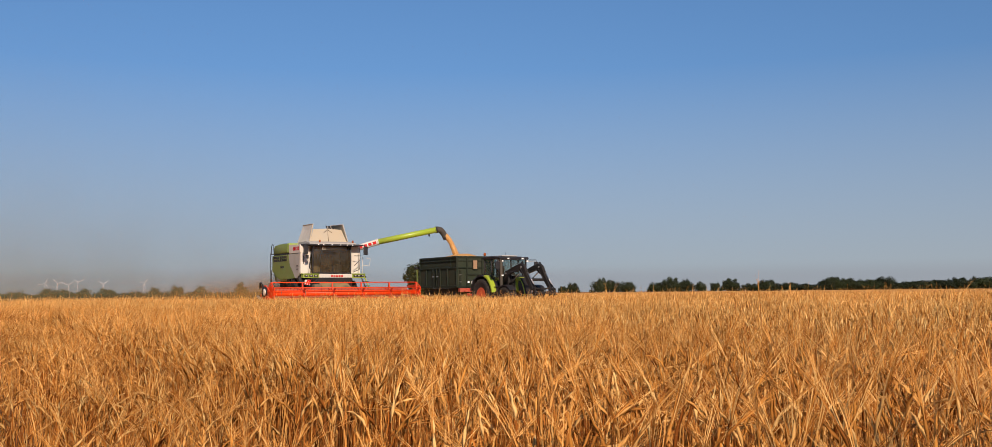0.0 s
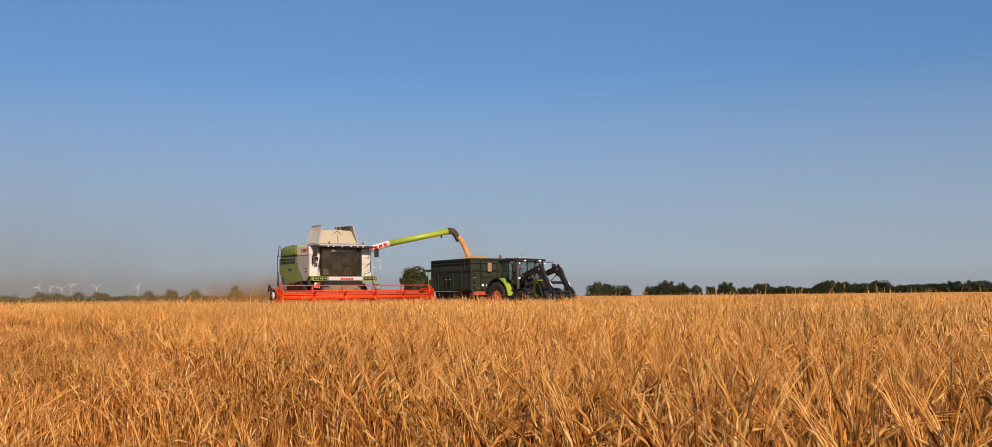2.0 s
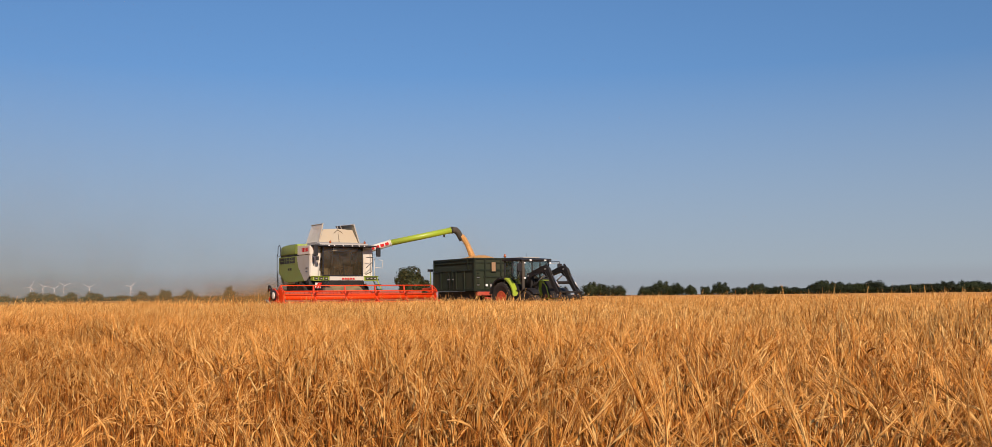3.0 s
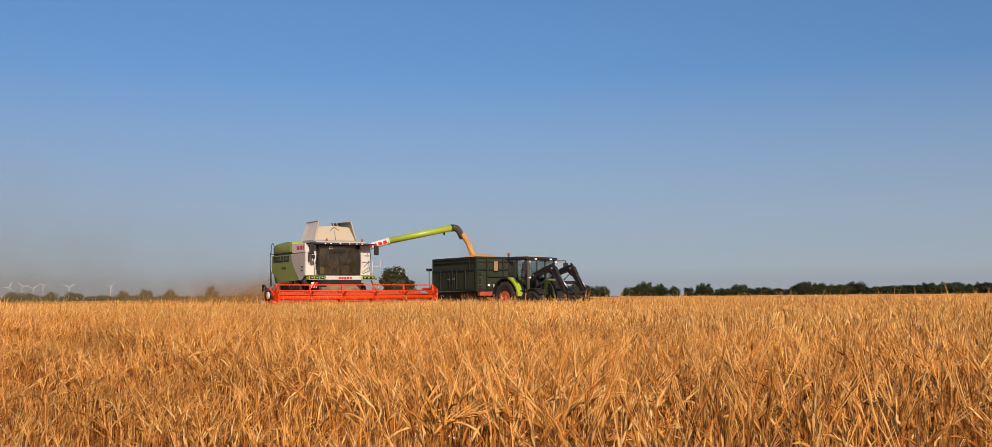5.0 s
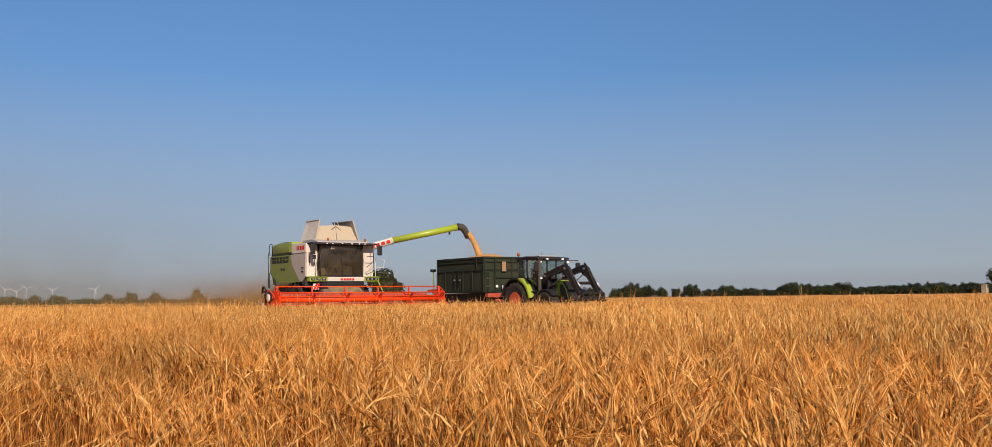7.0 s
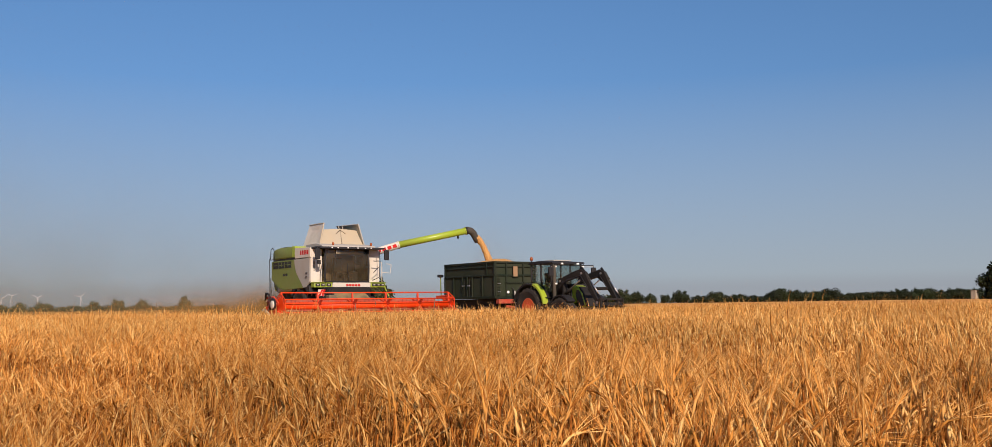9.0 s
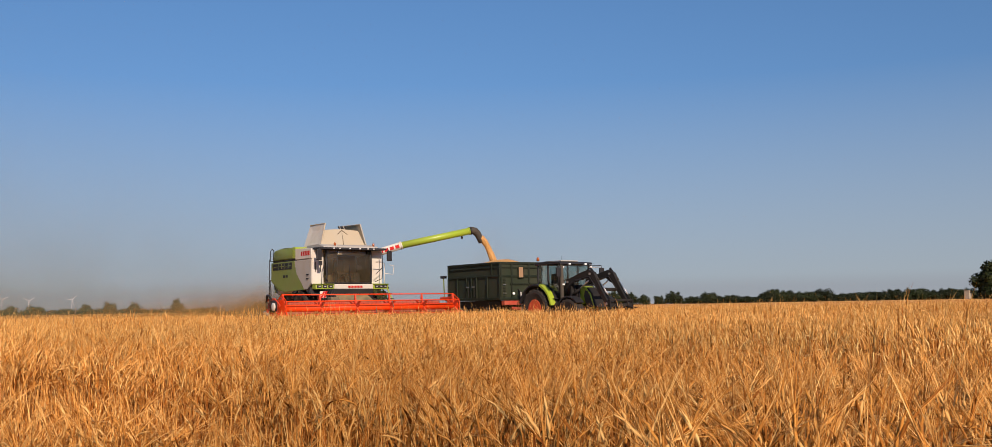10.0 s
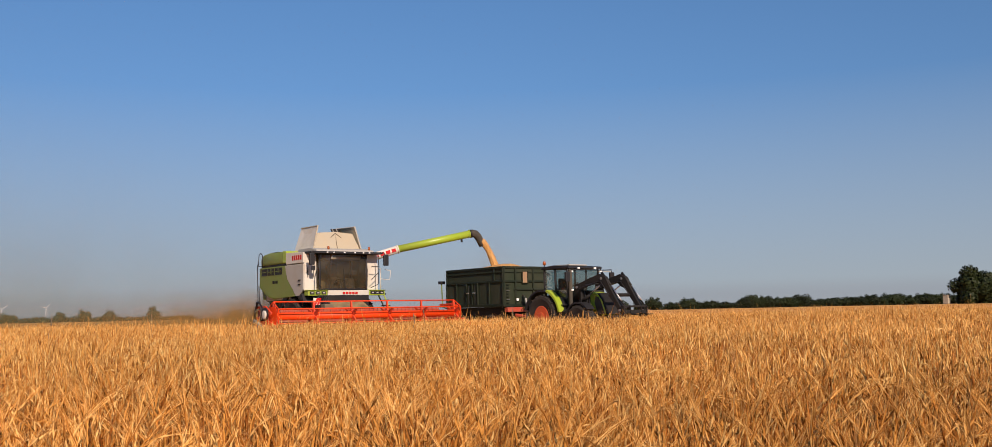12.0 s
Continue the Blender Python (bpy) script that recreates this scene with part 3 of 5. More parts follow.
    # rear railing and ladder beside the hood
    for pts in ([(L - 0.12, 7.25, 1.75), (L - 0.12, 7.3, 3.45), (L - 0.10, 7.2, 3.55)],
                [(L - 0.12, 6.75, 3.40), (L - 0.12, 6.78, 3.88), (L - 0.12, 6.95, 3.98), (L - 0.12, 7.15, 3.88), (L - 0.12, 7.18, 3.40), (L - 0.12, 6.75, 3.40)],
                [(L - 0.12, 7.25, 2.5), (L - 0.16, 7.05, 2.5), (L - 0.16, 7.0, 1.75), (L - 0.12, 7.25, 1.75)],
                [(L - 0.05, 6.9, 2.25), (L - 0.12, 6.3, 1.85), (L - 0.08, 5.9, 1.75)]):
        part("railing", tube(pts, 0.019, 8), M_STEEL, c, "dark tubular railing", True)
    # grain tank
    tank = slab([(-1.05, 3.55), (-0.80, 3.86), (1.50, 3.86), (1.7, 3.55)], "y", 3.3, 5.9, 0.03)
    part("grain_tank", tank, M_GREY, c, "grey grain tank")

    def sheet(p0, p1, p2, p3, t, bm=None):
        bm = bm or bmesh.new()
        n = (Vector(p1) - Vector(p0)).cross(Vector(p3) - Vector(p0)).normalized() * t
        a = [bm.verts.new(Vector(p)) for p in (p0, p1, p2, p3)]
        b2 = [bm.verts.new(Vector(p) + n) for p in (p0, p1, p2, p3)]
        bm.faces.new(a)
        bm.faces.new(b2[::-1])
        for i in range(4):
            bm.faces.new((a[i], b2[i], b2[(i + 1) % 4], a[(i + 1) % 4]))
        return bm

    lid = part("tank_lid", sheet((-0.84, 3.62, 3.84), (-0.84, 5.45, 3.90), (-0.46, 5.45, 5.0), (-0.60, 3.62, 4.97), 0.035), M_WHITE, c, "grey folded-up tank lid")
    part("frame", tube([(-0.85, 3.60, 3.86), (-0.60, 3.60, 4.99), (-0.46, 5.47, 5.02)], 0.028, 6), M_CREAM, lid)
    lid2 = part("tank_lid", sheet((1.50, 3.60, 3.86), (1.50, 5.3, 3.90), (1.14, 5.3, 5.0), (1.16, 3.60, 4.97), 0.035), M_CREAM, c, "cream folded-up tank lid")
    part("frame", tube([(1.53, 3.58, 3.86), (1.17, 3.58, 4.99), (1.13, 5.3, 5.02)], 0.035, 6), M_GREY, lid2)
    for x0, x1, u0, u1 in ((-0.82, 0.32, -0.50, 0.34), (0.33, 1.48, 0.35, 1.20)):
        part("tank_front", sheet((x0, 3.60, 3.86), (x1, 3.60, 3.86), (u1, 3.88, 4.76 if u1 < 1 else 4.70), (u0, 3.88, 4.70 if u0 < 0 else 4.76), 0.03), M_CREAM, c, "cream sheet of the raised tank funnel")
    part("fold_rib", tube([(0.33, 3.58, 3.9), (0.345, 3.86, 4.70)], 0.025, 6), M_HOUSE, c)
    part("fold_rib", tube([(0.335, 3.83, 4.70), (0.10, 3.78, 4.52)], 0.022, 6), M_HOUSE, c)
    part("fold_rib", tube([(0.345, 3.83, 4.70), (0.60, 3.78, 4.52)], 0.022, 6), M_HOUSE, c)
    rear = part("rear_lid", sheet((0.85, 4.75, 4.55), (1.62, 4.75, 4.55), (1.62, 5.0, 5.02), (0.72, 5.0, 4.98), 0.03), M_STEEL, c, "dark grated rear tank lid")
    for k in range(4):
        part("grate_bar", tube([(0.82 + 0.2 * k, 4.70, 4.58), (0.80 + 0.2 * k, 4.95, 5.0)], 0.018, 5), M_GREY, rear)
    # cab
    cy0, cx0, cx1 = 2.85, -0.93, 1.30
    part("cab_floor", box(cx0, cy0, 2.1, cx1, 4.3, 2.24, 0.02), M_BLACK, c)
    part("cab_rear_wall", box(cx0, 4.25, 2.2, cx1, 4.35, 3.8, 0.02), M_CABIN, c, "brownish cab lining")
    roof = slab([(2.55, 3.80), (2.62, 3.90), (3.2, 4.0), (4.3, 4.0), (4.4, 3.80)], "x", cx0 - 0.25, cx1 + 0.25, 0.03)
    rf = part("cab_roof", roof, M_GREY, c, "dusty light grey cab roof")
    part("visor", slab([(2.45, 3.74), (2.48, 3.83), (4.2, 3.83), (4.2, 3.74)], "x", cx0 - 0.55, cx1 + 0.62, 0.02), M_BLACK, rf, "black roof visor with work lamps")
    for k, x in enumerate((-0.75, -0.45, 0.05, 0.55, 0.95, 1.25)):
        part("work_lamp", lathe([(-0.03, 0.022), (0.03, 0.03)], (x, 2.45, 3.78), 10), M_LAMP, rf)
    for x in (-0.55, 1.40):
        part("beacon", tube([(x, 2.75, 3.9), (x, 2.75, 4.02), (x, 2.75, 4.06)], [0.05, 0.055, 0.03], 10), M_ORANGE, rf, "orange roof beacon", True)
    for x in (cx0, cx1):
        part("cab_pillar", tube([(x, cy0 - 0.02, 2.2), (x, cy0 - 0.06, 3.0), (x, cy0, 3.78)], 0.045, 8), M_BLACK, c, "black cab pillar")
        part("cab_pillar", tube([(x, 4.2, 2.2), (x, 4.2, 3.78)], 0.045, 8), M_BLACK, c)
        part("side_window", box(x - 0.006, cy0 + 0.06, 2.3, x + 0.006, 4.15, 3.74, 0), M_GLASS, c, "tinted cab side glass")
    part("cab_pillar", tube([(-0.52, cy0 - 0.08, 2.24), (-0.45, cy0 - 0.12, 3.0), (-0.40, cy0 - 0.04, 3.76)], 0.022, 6), M_BLACK, c, "thin black window bar")
    ws = bmesh.new()
    cols = 10
    grid = [[ws.verts.new((cx0 + (cx1 - cx0) * i / cols, cy0 - 0.16 * math.sin(math.pi * i / cols) - 0.05 * math.sin(math.pi * j / 4), 2.24 + 1.5 * j / 4)) for i in range(cols + 1)] for j in range(5)]
    for j in range(4):
        for i in range(cols):
            ws.faces.new((grid[j][i], grid[j][i + 1], grid[j + 1][i + 1], grid[j + 1][i]))
    edge = [tuple(v.co) for v in grid[0]] + [tuple(r_[-1].co) for r_ in grid[1:]] + [tuple(v.co) for v in grid[4][-2::-1]] + [tuple(grid[j][0].co) for j in (3, 2, 1, 0)]
    wsob = part("windscreen", ws, M_GLASS, c, "large tinted curved windscreen", True)
    part("windscreen_frame", tube(edge, 0.04, 6, None, False), M_BLACK, wsob, "black rubber windscreen frame")
    bars("sticker", wsob, M_WHITE, "y", cy0 - 0.12, [(-0.42, 3.52, -0.20, 3.66)])
    seat = part("driver_seat", box(0.0, 3.55, 2.24, 0.55, 4.1, 2.75, 0.06), M_SEAT, c, "dark empty driver seat")
    box_b = box(0.02, 3.98, 2.7, 0.53, 4.15, 3.4, 0.06)
    part("backrest", box_b, M_SEAT, seat)
    part("steering_column", tube([(0.27, 3.2, 2.24), (0.27, 3.33, 2.62)], 0.05, 8), M_BLACK, c)
    part("steering_wheel", tube([(0.27 + 0.19 * math.cos(a), 3.33 - 0.16 * math.sin(a), 2.62 + 0.06 * math.sin(a)) for a in np.linspace(0, 2 * math.pi, 13)], 0.018, 6), M_BLACK, c)
    part("instrument_console", slab([(3.25, 2.24), (3.3, 2.72), (3.6, 2.76), (3.95, 2.6), (3.95, 2.24)], "x", 0.68, 0.98, 0.03), M_SEAT, c, "dark side console")
    part("monitor", box(0.80, 3.22, 2.86, 1.06, 3.27, 3.06, 0.015), M_BLACK, c)
    part("monitor_post", tube([(0.93, 3.3, 2.70), (0.93, 3.26, 2.9)], 0.015, 6), M_BLACK, c)
    part("wiper", tube([(0.2, cy0 - 0.2, 2.26), (0.12, cy0 - 0.235, 2.7), (0.10, cy0 - 0.225, 3.1)], 0.014, 6), M_BLACK, c, "thin black wiper")
    # front skirt and lamp clusters
    fr = part("front_skirt", slab([(2.72, 1.96), (2.68, 2.20), (3.2, 2.22), (3.2, 1.96)], "x", -0.60, 1.35, 0.03), M_WHITE, c, "off-white skirt below the windscreen with a red marking")
    bars("marking", fr, M_MARK, "y", 2.69, [(0.08 + 0.15 * k, 2.04, 0.19 + 0.15 * k, 2.13) for k in range(5)], 0.012)
    for x0, x1 in ((-1.5, -0.62), (1.37, 2.15)):
        lc = part("lamp_cluster", box(x0, 2.72, 1.98, x1, 3.1, 2.20, 0.03), M_LIME, c, "lime green lamp cluster")
        for k in range(3):
            x = x0 + 0.17 + (x1 - x0 - 0.34) * k / 2
            lamp = part("lamp", box(x - 0.11, 2.70, 2.03, x + 0.11, 2.73, 2.16, 0.012), M_BLACK, lc, "black lamp housing")
            part("lens", lathe([(-0.045, 0.03), (0.045, 0.03)], (x, 2.702, 2.095), 10), M_GREY, lamp, "dusty lamp lens")
        part("shell_lip", slab([(2.70, 2.18), (2.66, 2.215), (3.1, 2.24), (3.1, 2.19)], "x", x0 - 0.02, x1 + 0.02, 0.008), M_LIME, lc)
    part("front_column", box(-1.55, 3.0, 2.2, -0.98, 3.35, 3.74, 0.03), M_WHITE, c, "off-white column beside the cab")
    part("front_column", box(1.36, 3.05, 2.2, 2.0, 3.5, 3.74, 0.03), M_WHITE, c, "off-white panel beside the cab")
    for x in (-1.40, -1.15):
        bars("grab_mark", c, M_BLACK, "y", 2.999, [(x, 2.75, x + 0.03, 3.2)], 0.02)
    # hand rails beside the cab
    part("hand_rail", tube([(-1.02, 2.5, 2.32), (-1.25, 2.45, 2.5), (-1.22, 2.45, 3.1), (-1.0, 2.5, 3.7)], 0.022, 7), M_BLACK, c, "black hand rail", True)
    part("hand_rail", tube([(1.38, 2.6, 2.3), (1.70, 2.5, 2.45), (1.74, 2.5, 3.2), (1.70, 2.5, 3.7)], 0.019, 7), M_BLACK, c, "black hand rail", True)
    part("hand_rail", tube([(1.40, 2.55, 2.65), (1.72, 2.5, 2.95)], 0.018, 6), M_BLACK, c)
    part("hand_rail", tube([(1.40, 2.55, 3.2), (1.74, 2.5, 3.2)], 0.018, 6), M_BLACK, c)
    part("platform_rail", tube([(2.05, 2.9, 2.15), (2.05, 2.9, 3.15), (2.05, 3.7, 3.15), (2.05, 3.7, 2.15)], 0.02, 7), M_WHITE, c, "pale access platform rail", True)
    part("platform_rail", tube([(2.05, 2.9, 2.7), (2.45, 2.8, 2.65), (2.5, 2.8, 3.05), (2.25, 2.85, 3.1)], 0.016, 7), M_WHITE, c)
    part("access_platform", box(1.72, 2.9, 2.0, 2.3, 3.9, 2.08, 0.01), M_STEEL, c)
    lad = part("ladder_rail", tube([(2.2, 2.95, 2.05), (2.45, 2.75, 1.35), (2.5, 2.7, 0.9)], 0.03, 7), M_LIME, c, "lime green access ladder", True)
    part("ladder_rail", tube([(2.2, 3.4, 2.05), (2.45, 3.2, 1.35), (2.5, 3.15, 0.9)], 0.03, 7), M_LIME, c)
    for k in range(4):
        part("rung", box(2.23 + 0.07 * k, 2.75, 1.75 - 0.24 * k, 2.38 + 0.07 * k, 3.3, 1.79 - 0.24 * k, 0.008), M_STEEL, lad)
    # mirrors
    for x, xa in ((-1.50, -1.0), (2.02, 1.5)):
        mir = part("mirror", box(x - 0.12, 2.33, 3.24, x + 0.12, 2.44, 3.72, 0.04), M_BLACK, c, "black rear-view mirror")
        part("mirror_arm", tube([(xa, 2.6, 3.78), (x * 0.97, 2.42, 3.80), (x, 2.40, 3.66)], 0.022, 7), M_BLACK, mir, "", True)
    part("mirror", box(-1.46, 2.45, 3.02, -1.30, 2.53, 3.22, 0.02), M_BLACK, c)
    # unloading auger
    a0, a1, a2 = Vector((1.65, 4.12, 3.52)), Vector((3.28, 3.46, 4.05)), Vector((6.45, 2.17, 4.76))
    part("auger_turret", tube([(1.55, 4.3, 2.4), (1.55, 4.3, 3.35), (1.65, 4.12, 3.52)], 0.24, 14), M_GREY, c, "", True)
    wt = part("unloading_auger", tube([a0, a1], 0.175, 18), M_WHITE, c, "white lower unloading auger with red marking", True)
    part("unloading_auger", tube([a1, a2], 0.165, 18), M_LIME, c, "long lime green unloading auger tube", True)
    part("flange", tube([a1 - (a1 - a0).normalized() * 0.03, a1 + (a1 - a0).normalized() * 0.03], 0.20, 18), M_WHITE, c, "", True)
    part("flange", tube([a2 - (a2 - a1).normalized() * 0.12, a2 - (a2 - a1).normalized() * 0.08], 0.195, 18), M_LIME, c, "", True)
    d = (a1 - a0).normalized()
    side = d.cross(Vector((0, 0, 1))).normalized()
    if side.y > 0:
        side = -side
    upv = side.cross(d)
    if upv.z < 0:
        upv = -upv
    mk = bmesh.new()
    for k in range(5):
        s0 = a0 + d * (0.45 + 0.27 * k)
        q = [s0 - upv * 0.075, s0 + d * 0.19 - upv * 0.075, s0 + d * 0.19 + upv * 0.075, s0 + upv * 0.075]
        lo = [mk.verts.new(p + side * 0.155) for p in q]
        hi = [mk.verts.new(p + side * 0.184) for p in q]
        mk.faces.new(hi)
        for i in range(4):
            mk.faces.new((lo[i], hi[i], hi[(i + 1) % 4], lo[(i + 1) % 4]))
    part("marking", mk, M_MARK, wt)
    sp = a2 + (a2 - a1).normalized() * 0.05
    spt = part("spout", tube([a2 - (a2 - a1).normalized() * 0.08, sp, (6.63, 2.13, 4.745), (6.78, 2.12, 4.62), (6.90, 2.12, 4.43), (7.0, 2.12, 4.20)], [0.172, 0.178, 0.182, 0.175, 0.165, 0.14], 16), M_SPOUT, c, "dark grey rubber spout bent down over the trailer", True)
    part("spout_collar", tube([a2 - (a2 - a1).normalized() * 0.07, a2 + (a2 - a1).normalized() * 0.01], 0.192, 18), M_BLACK, spt, "", True)
    br = a1 + (a2 - a1) * 0.86
    part("auger_bracket", beam([br + Vector((0, 0, -0.15)), br + Vector((0.02, 0, -0.30))], 0.10, 0.06), M_STEEL, c)
    # feeder house, wheels
    part("feeder_house", slab([(1.55, 0.55), (1.55, 1.25), (3.2, 2.0), (3.6, 1.6), (3.2, 1.1)], "x", -0.65, 1.0, 0.03), M_FEEDER, c, "chaff-dusted brown feeder house behind the header")
    part("feeder_rib", box(-0.70, 1.9, 1.35, -0.64, 3.0, 1.45, 0.01), M_OLIVE, c)
    part("hydraulic_ram", tube([(-0.85, 2.0, 0.75), (-0.85, 3.1, 1.35)], 0.05, 8), M_STEEL, c, "", True)
    part("coupling_box", box(-1.25, 1.75, 1.25, -0.85, 2.1, 1.62, 0.03), M_HOUSE, c, "dusty dark hose coupling box")
    for k in range(4):
        part("coupling_hose", tube([(-1.15 + 0.07 * k, 1.9, 1.6), (-1.2 + 0.08 * k, 2.1, 1.95), (-1.1 + 0.07 * k, 2.6, 1.9)], 0.022, 6), M_BLACK, c, "", True)
    for x, o in ((-1.25, -1), (1.65, 1)):
        wheel(c, "front_tyre", x, 4.15, 0.95, 0.75, 0.50, M_LIME, o, 18)
    for x, o in ((-1.15, -1), (1.5, 1)):
        wheel(c, "rear_tyre", x, 6.95, 0.66, 0.5, 0.34, M_LIME, o, 18)
    part("wheel_arch", slab([(3.0, 1.7), (3.1, 2.05), (3.6, 2.25), (4.6, 2.2), (5.0, 1.9), (5.1, 1.6), (4.9, 1.6), (4.5, 1.98), (3.6, 2.02), (3.2, 1.7)], "x", L + 0.01, -0.9, 0.015), M_BLACK, c)
    return c


def build_header():
    h = thing("grain_header", (0, 1.0, 0), "wide orange-red cutting header with a turning reel in the barley", "header")
    A, Z = -4.22, 4.10
    part("back_wall", box(A, 1.45, 0.35, Z, 1.53, 1.36, 0.01), M_DARKRED, h, "dull red back wall")
    part("top_beam", box(A, 1.42, 1.30, Z, 1.56, 1.40, 0.02), M_DARKRED, h)
    part("cutter_floor", slab([(-0.1, 0.30), (-0.1, 0.34), (1.5, 0.42), (1.5, 0.32)], "x", A, Z, 0), M_STEEL, h)
    part("intake_auger", tube([(A + 0.05, 1.05, 0.72), (Z - 0.05, 1.05, 0.72)], 0.28, 16), M_DARKRED, h, "", True)
    for s, E in ((-1, A), (1, Z)):
        end = slab([(-0.75, 0.35), (-0.35, 0.75), (0.2, 0.92), (1.0, 1.08), (1.55, 1.15), (1.55, 0.32)], "x", E, E + s * 0.06, 0.015)
        ep = part("end_panel", end, M_RED, h, "orange-red end panel with pointed divider")
        part("divider", tube([(E + s * 0.03, -0.3, 0.9), (E + s * 0.03, -1.0, 0.62), (E + s * 0.03, -1.3, 0.45)] if s > 0 else [(E - 0.42, 0.9, 1.0), (E - 0.46, 0.3, 0.86), (E - 0.46, -0.2, 0.55)], [0.07, 0.05, 0.02], 8), M_CREAM if s < 0 else M_RED, ep, "pointed crop divider", True)
        part("reel_arm", beam([(E + s * 0.10, 1.5, 1.50), (E + s * 0.10, 0.6, 1.52), (E + s * 0.10, 0.1, 1.25)], 0.06, 0.10), M_SPIDER, h)
        part("hydraulic_ram", tube([(E + s * 0.10, 1.2, 0.95), (E + s * 0.10, 0.55, 1.42)], 0.035, 8), M_BRIGHT, h, "", True)
    # drive and hoses on the near end
    dr = part("reel_drive", lathe([(0.0, 0.24), (-0.05, 0.26), (-0.10, 0.20), (-0.11, 0.05)], (A - 0.16, 0.45, 1.24), 20), M_BLACK, h, "black drive cover with a pale disc")
    part("pulley", lathe([(0, 0.165), (-0.04, 0.17), (-0.06, 0.12), (-0.065, 0.02)], (A - 0.25, 0.35, 1.22), 20), M_WHITE, dr, "pale round pulley", True)
    for k in range(3):
        part("hose", tube([(A - 0.18, 0.7 + 0.1 * k, 1.0), (A - 0.22, 0.6 + 0.12 * k, 1.5 + 0.06 * k), (A - 0.2, 1.0 + 0.12 * k, 1.72), (A - 0.15, 1.4, 1.4)], 0.02, 6), M_BLACK, h, "", True)
    # reel
    ry, rz, rr = 0.22, 1.15, 0.55
    reel = part("reel_tube", tube([(A + 0.02, ry, rz), (Z - 0.02, ry, rz)], 0.15, 20), M_RED, h, "thick glossy orange-red reel tube", True)
    spiders = [A + 0.06 + (Z - A - 0.12) * k / 5 for k in range(6)]
    bats = [(ry + rr * math.cos(radians(a)), rz + rr * math.sin(radians(a))) for a in (90, 150, 210, 270, 330, 30)]
    for k, x in enumerate(spiders):
        w = 0.08 if k in (0, 5) else 0.06
        for y, z in bats:
            v = Vector((0, y - ry, z - rz)).normalized()
            n = Vector((0, -v.z, v.y))
            p0, p1 = Vector((x, ry, rz)) + v * 0.12, Vector((x, y, z))
            bm, ring = bmesh.new(), []
            for p, hw in ((p0, 0.085), (p1, 0.026)):
                ring.append([bm.verts.new(p + Vector((sx * w / 2, 0, 0)) + n * sn * hw) for sx, sn in ((-1, -1), (1, -1), (1, 1), (-1, 1))])
            for j in range(4):
                bm.faces.new((ring[0][j], ring[0][(j + 1) % 4], ring[1][(j + 1) % 4], ring[1][j]))
            bm.faces.new(ring[1])
            bm.faces.new(ring[0][::-1])
            part("spider_arm", bm, M_SPIDER, reel)
    for x in (A + 0.03, Z - 0.03):
        part("reel_end_plate", lathe([(-0.012, 0.42), (0.012, 0.42)], (x, ry, rz), 6), M_RED, reel, "six-sided orange-red end plate of the reel")
    for (y, z), (y1, z1) in zip(bats, bats[1:] + bats[:1]):
        for x in (A + 0.03, Z - 0.03):
            part("end_strut", beam([(x, y, z), (x, y1, z1)], 0.03, 0.05), M_RED, reel)
    for i, (y, z) in enumerate(bats):
        bt = part("tine_bar", tube([(A + 0.05, y, z), (Z - 0.05, y, z)], 0.024, 8), M_RED, h, "thin orange-red tine bar", True)
        bm = bmesh.new()
        n = 44
        for k in range(n):
            x = A + 0.12 + (Z - A - 0.24) * k / (n - 1)
            tube([(x, y, z), (x, y + 0.02, z - 0.10), (x, y + 0.05, z - 0.17)], 0.0022 if i == 0 else 0.004, 4, bm)
        tagged(part("tines", bm, M_STEEL if i % 2 else M_DARKRED, bt, "thin spring tines"), kind="stuff")
    wb = part("warning_board", box(-1.95, 1.36, 1.58, -1.66, 1.385, 1.86, 0.004), M_WHITE, h, "red and white striped warning board")
    for k in range(2):
        bm = slab([(-1.94 + 0.14 * k, 1.585), (-1.84 + 0.14 * k, 1.585), (-1.70 + 0.10 * k, 1.855), (-1.80 + 0.10 * k, 1.855)], "y", 1.352, 1.36, 0)
        part("stripe", bm, M_MARK, wb)
    part("board_post", box(-1.83, 1.385, 1.4, -1.78, 1.43, 1.8, 0.005), M_STEEL, wb)
    return h


